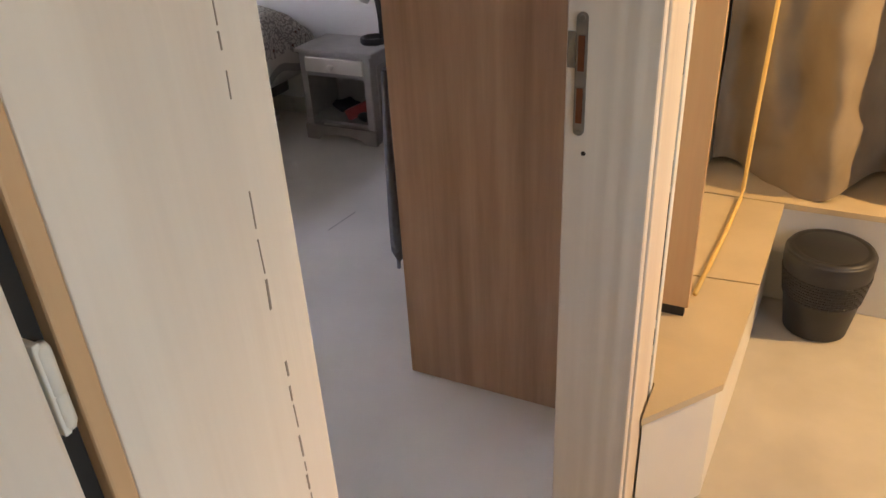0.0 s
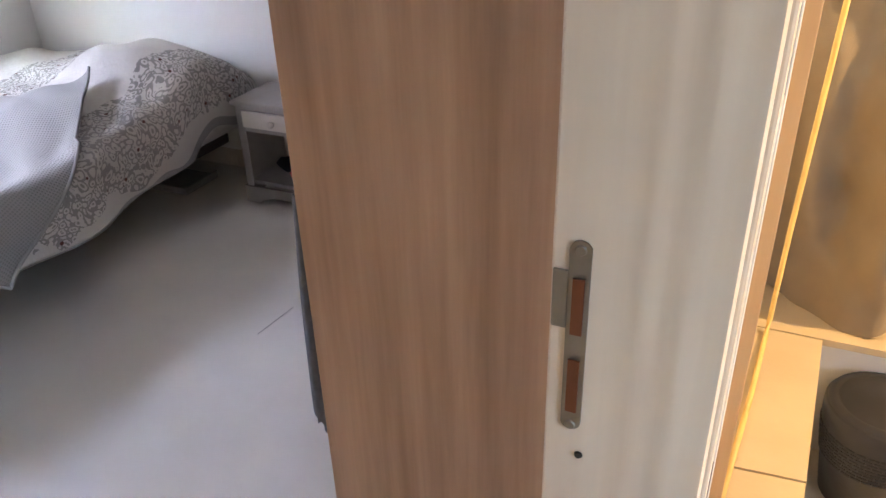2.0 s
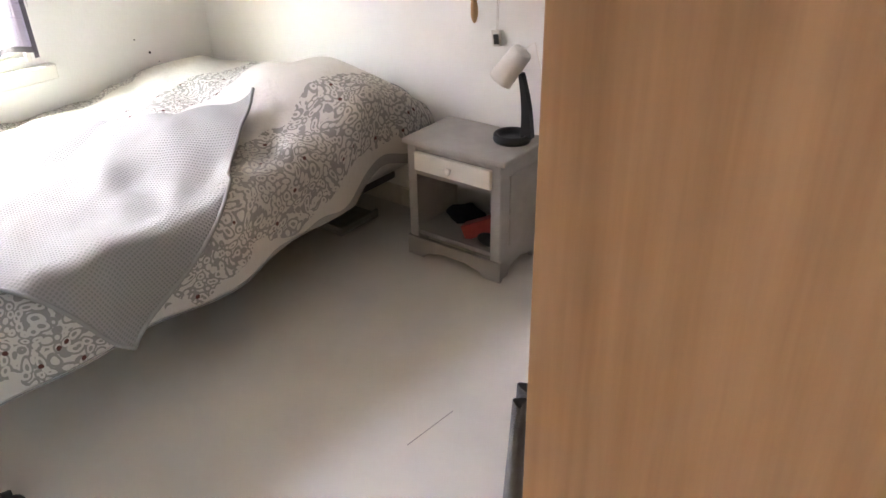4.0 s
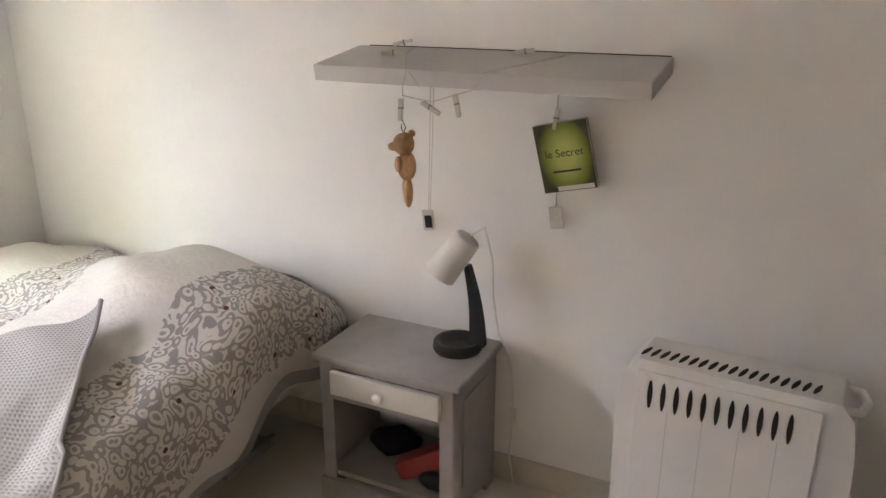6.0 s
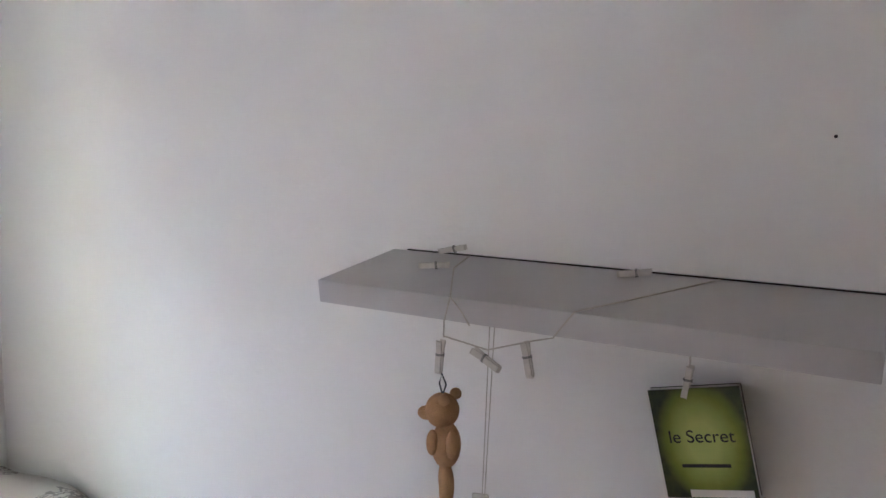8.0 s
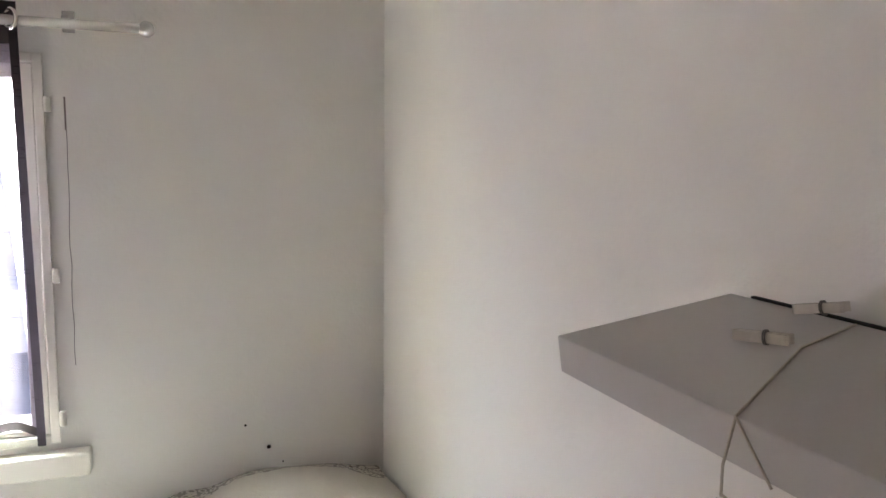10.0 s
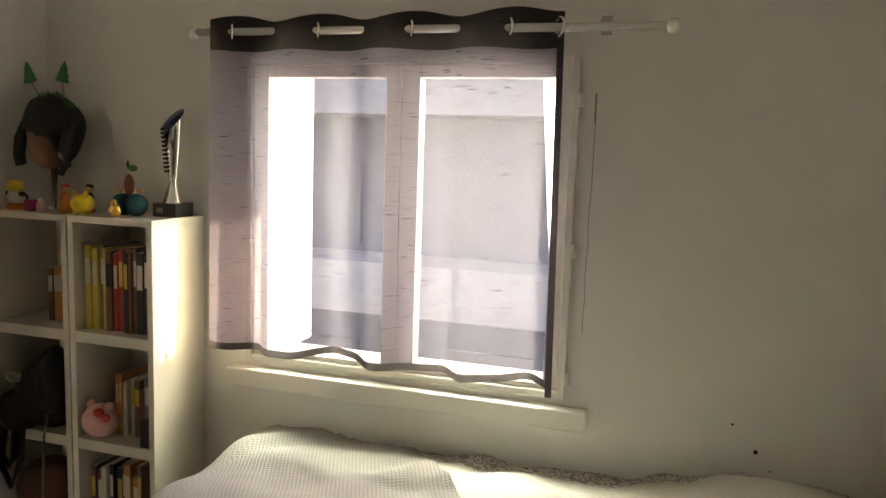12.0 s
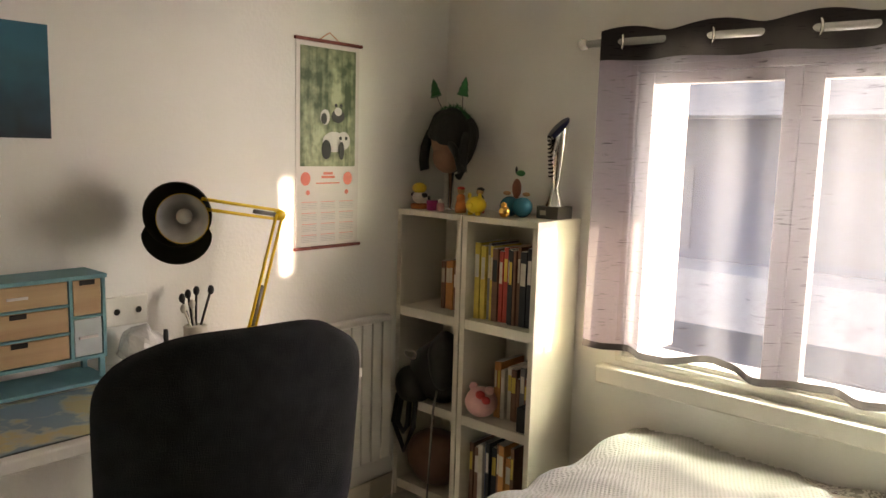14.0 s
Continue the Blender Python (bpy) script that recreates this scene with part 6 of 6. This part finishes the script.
cloth_heap("black_bonnet", (-1.045, 3.05, 0.725), (0.058, 0.06, 0.062), BLACKCLOTH, "black woollen bonnet on the clothes stand", 6, 0.008)
cloth_heap("grey_blanket", (-0.93, 2.33, 0.40), (0.13, 0.2, 0.36), CHARCOAL, "dark grey blanket piled inside the open wardrobe", 7, 0.03)
rk = thing("clothes_rack", (-1.05, 3.06, 0), "thin grey metal clothes stand beside the wardrobe", "clothes stand")
for y in (3.0, 3.12):
    g = B()
    tube(g, [(-1.04, y, 0), (-1.04, y, 0.68)], 0.008, 10)
    part("post", g, STEEL, rk, "", True)
for z in (0.68, 0.42):
    g = B()
    tube(g, [(-1.04, 3.0, z), (-1.04, 3.12, z)], 0.007, 10)
    part("bar", g, STEEL, rk, "", True)
g = B()
lathe(g, [(0.012, 0), (0.012, 0.02), (0.022, 0.03), (0.022, 0.042)], 16, Matrix.Translation((-1.083, BY, 1.023)) @ RX(90))
tagged(solid("coat_peg", g, WHITEP, True), "white round peg on the back wall", "peg")

# ---- hall: boxed bench, curtain, bin ----
BENCH = mat("bench_board", (0.58, 0.47, 0.3), 0.35, vary=0.07, scale=6)
bench = thing("hall_bench", (-0.25, 2.0, 0), "low boxed ledge with pale wooden boards along the hall wall", "ledge")
BZ = 0.34
for nm, o in (("board", [(-0.371, 1.36), (-0.240, 1.53), (-0.214, 1.945), (-0.446, 1.925), (-0.446, 1.479), (-0.371, 1.479)]), ("board", [(-0.446, 1.931), (-0.214, 1.951), (-0.195, 2.43), (-0.446, 2.43)]), ("board", [(-0.446, 2.436), (1.49, 2.436), (1.49, 2.95), (-0.446, 2.95)])):
    g = B()
    prism(g, o, 0.018, Matrix.Translation((0, 0, BZ - 0.018)))
    part(nm, g, BENCH, bench)
for o in ([(-0.371, 1.378), (-0.252, 1.54), (-0.228, 1.96), (-0.208, 2.448), (-0.446, 2.448), (-0.446, 1.479), (-0.371, 1.479)], [(-0.446, 2.45), (1.49, 2.45), (1.49, 2.94), (-0.446, 2.94)]):
    g = B()
    prism(g, o, BZ - 0.018, Matrix.Identity(4))
    part("riser", g, WHITEP, bench)
post = thing("wood_post", (-0.38, 1.75, BZ), "tan wooden board standing upright on the ledge against the wall", "board")
part("board", bx(-0.445, -0.354, 1.742, 1.762, BZ + 0.025, 2.3, bevel=0.002), OAKTAN, post)
part("foot", bx(-0.42, -0.362, 1.744, 1.760, BZ, BZ + 0.025), BLACKP, post, "dark foot")


def hall_curtain(x0, x1, y, seed, z0):
    r = random.Random(seed)
    ph = r.uniform(0, 6)

    def fn(u, v):
        x = x0 + u * (x1 - x0)
        z = z0 + v * (2.3 - z0)
        f = (0.10 * math.cos((x + 0.37) * 14.0) + 0.035 * math.cos((x + 0.37) * 28.0 + 0.8)) * (0.75 + 0.5 * noise.noise((x * 1.3, z * 1.1, 11))) + 0.026 * math.sin(x * 31 + ph * 2 + 1.5 * noise.noise((x * 2, z * 2.5, 7))) + 0.085 * noise.noise((x * 7, z * 3.4, 4)) + 0.022 * noise.noise((x * 18, z * 11, 2)) + 0.03 * abs(noise.noise((x * 5 + z * 2.5, z * 5 - x * 2, 8)))
        f *= 0.6 + 0.4 * (1 - v) + 0.3 * noise.noise((x * 3, z * 3, seed))
        return Vector((x + 0.02 * noise.noise((x * 4, z * 2, 1)), y + f, z + 0.015 * math.sin(x * 15 + ph) * (1 - v))), (x, z)
    g = B()
    grid(g, 150, 80, fn)
    return tagged(solid("hall_curtain", g, TAUPE, True), "heavy taupe curtain hanging in folds at the end of the hall", "curtain")


hall_curtain(-0.44, 1.45, 2.565, 3, 0.348)
# yellow tube put in for the bright streak on curtain and ledge
rp = B()
tube(rp, [(-0.28, 2.44, 2.2), (-0.295, 2.44, 1.3), (-0.312, 2.435, 0.6), (-0.315, 2.43, 0.37), (-0.317, 2.405, BZ + 0.006), (-0.33, 2.15, BZ + 0.006), (-0.352, 1.84, BZ + 0.006)], 0.006, 8)
tagged(solid("rope", rp, plain("yellow_cord", (0.72, 0.5, 0.16), 0.6), True), "thin yellow cord shape standing in for a streak of warm light down the curtain and along the ledge", "cord")

bin_at = (-0.052, 2.335, 0)
wbn = thing("waste_bin", bin_at, "round anthracite plastic waste bin with a woven pattern and flat lid", "bin")
g = B()
lathe(g, [(0.082, 0), (0.088, 0.004), (0.116, 0.19), (0.121, 0.23), (0.121, 0.26), (0.117, 0.265)], 40, Matrix.Translation(bin_at))
part("body", g, BINM, wbn, "", True)
for z in range(9):
    for k in range(30):
        a = 2 * math.pi * (k + 0.5 * (z % 2)) / 30
        zz = 0.125 + z * 0.0095
        rr = 0.088 + 0.028 * (zz - 0.004) / 0.186 + 0.0006
        if math.sin(a) < 0.35:
            part("weave", box(B(), -0.002, 0.002, -0.0105, 0.0105, -0.0035, 0.0035, bevel=0.0015, m=Matrix.Translation((bin_at[0] + rr * math.cos(a), bin_at[1] + rr * math.sin(a), zz)) @ RZ(math.degrees(a))), BINM, wbn)
g = B()
lathe(g, [(0.117, 0.263), (0.114, 0.271), (0.099, 0.275), (0.095, 0.271), (0.092, 0.273), (0.0, 0.276)], 40, Matrix.Translation(bin_at), False)
part("lid", g, BINM, wbn, "flat swing lid", True)
# hall ceiling lamp: an unseen fitting added round the warm spot
hl = thing("hall_lamp", (1.3, 2.29, CZ), "assumed warm spot lamp with a white cone, added out of view in the hall", "lamp")
g = B()
lathe(g, [(0.045, CZ - 0.02), (0.05, CZ - 0.001)], 20, Matrix.Translation((1.3, 2.29, 0)))
part("rose", g, WHITEP, hl, "", True)
g = B()
tube(g, [(1.3, 2.29, CZ - 0.02), (1.335, 2.29, 1.71)], 0.004)
part("flex", g, WHITEP, hl)

g = B()
lathe(g, [(0.06, 0.0), (0.05, 0.03), (0.03, 0.075), (0.012, 0.09)], 24, look((1.3, 2.29, 1.62), (-0.1, 2.2, 0.42)), False)
part("shade", g, WHITEP, hl, "white cone shade", True)
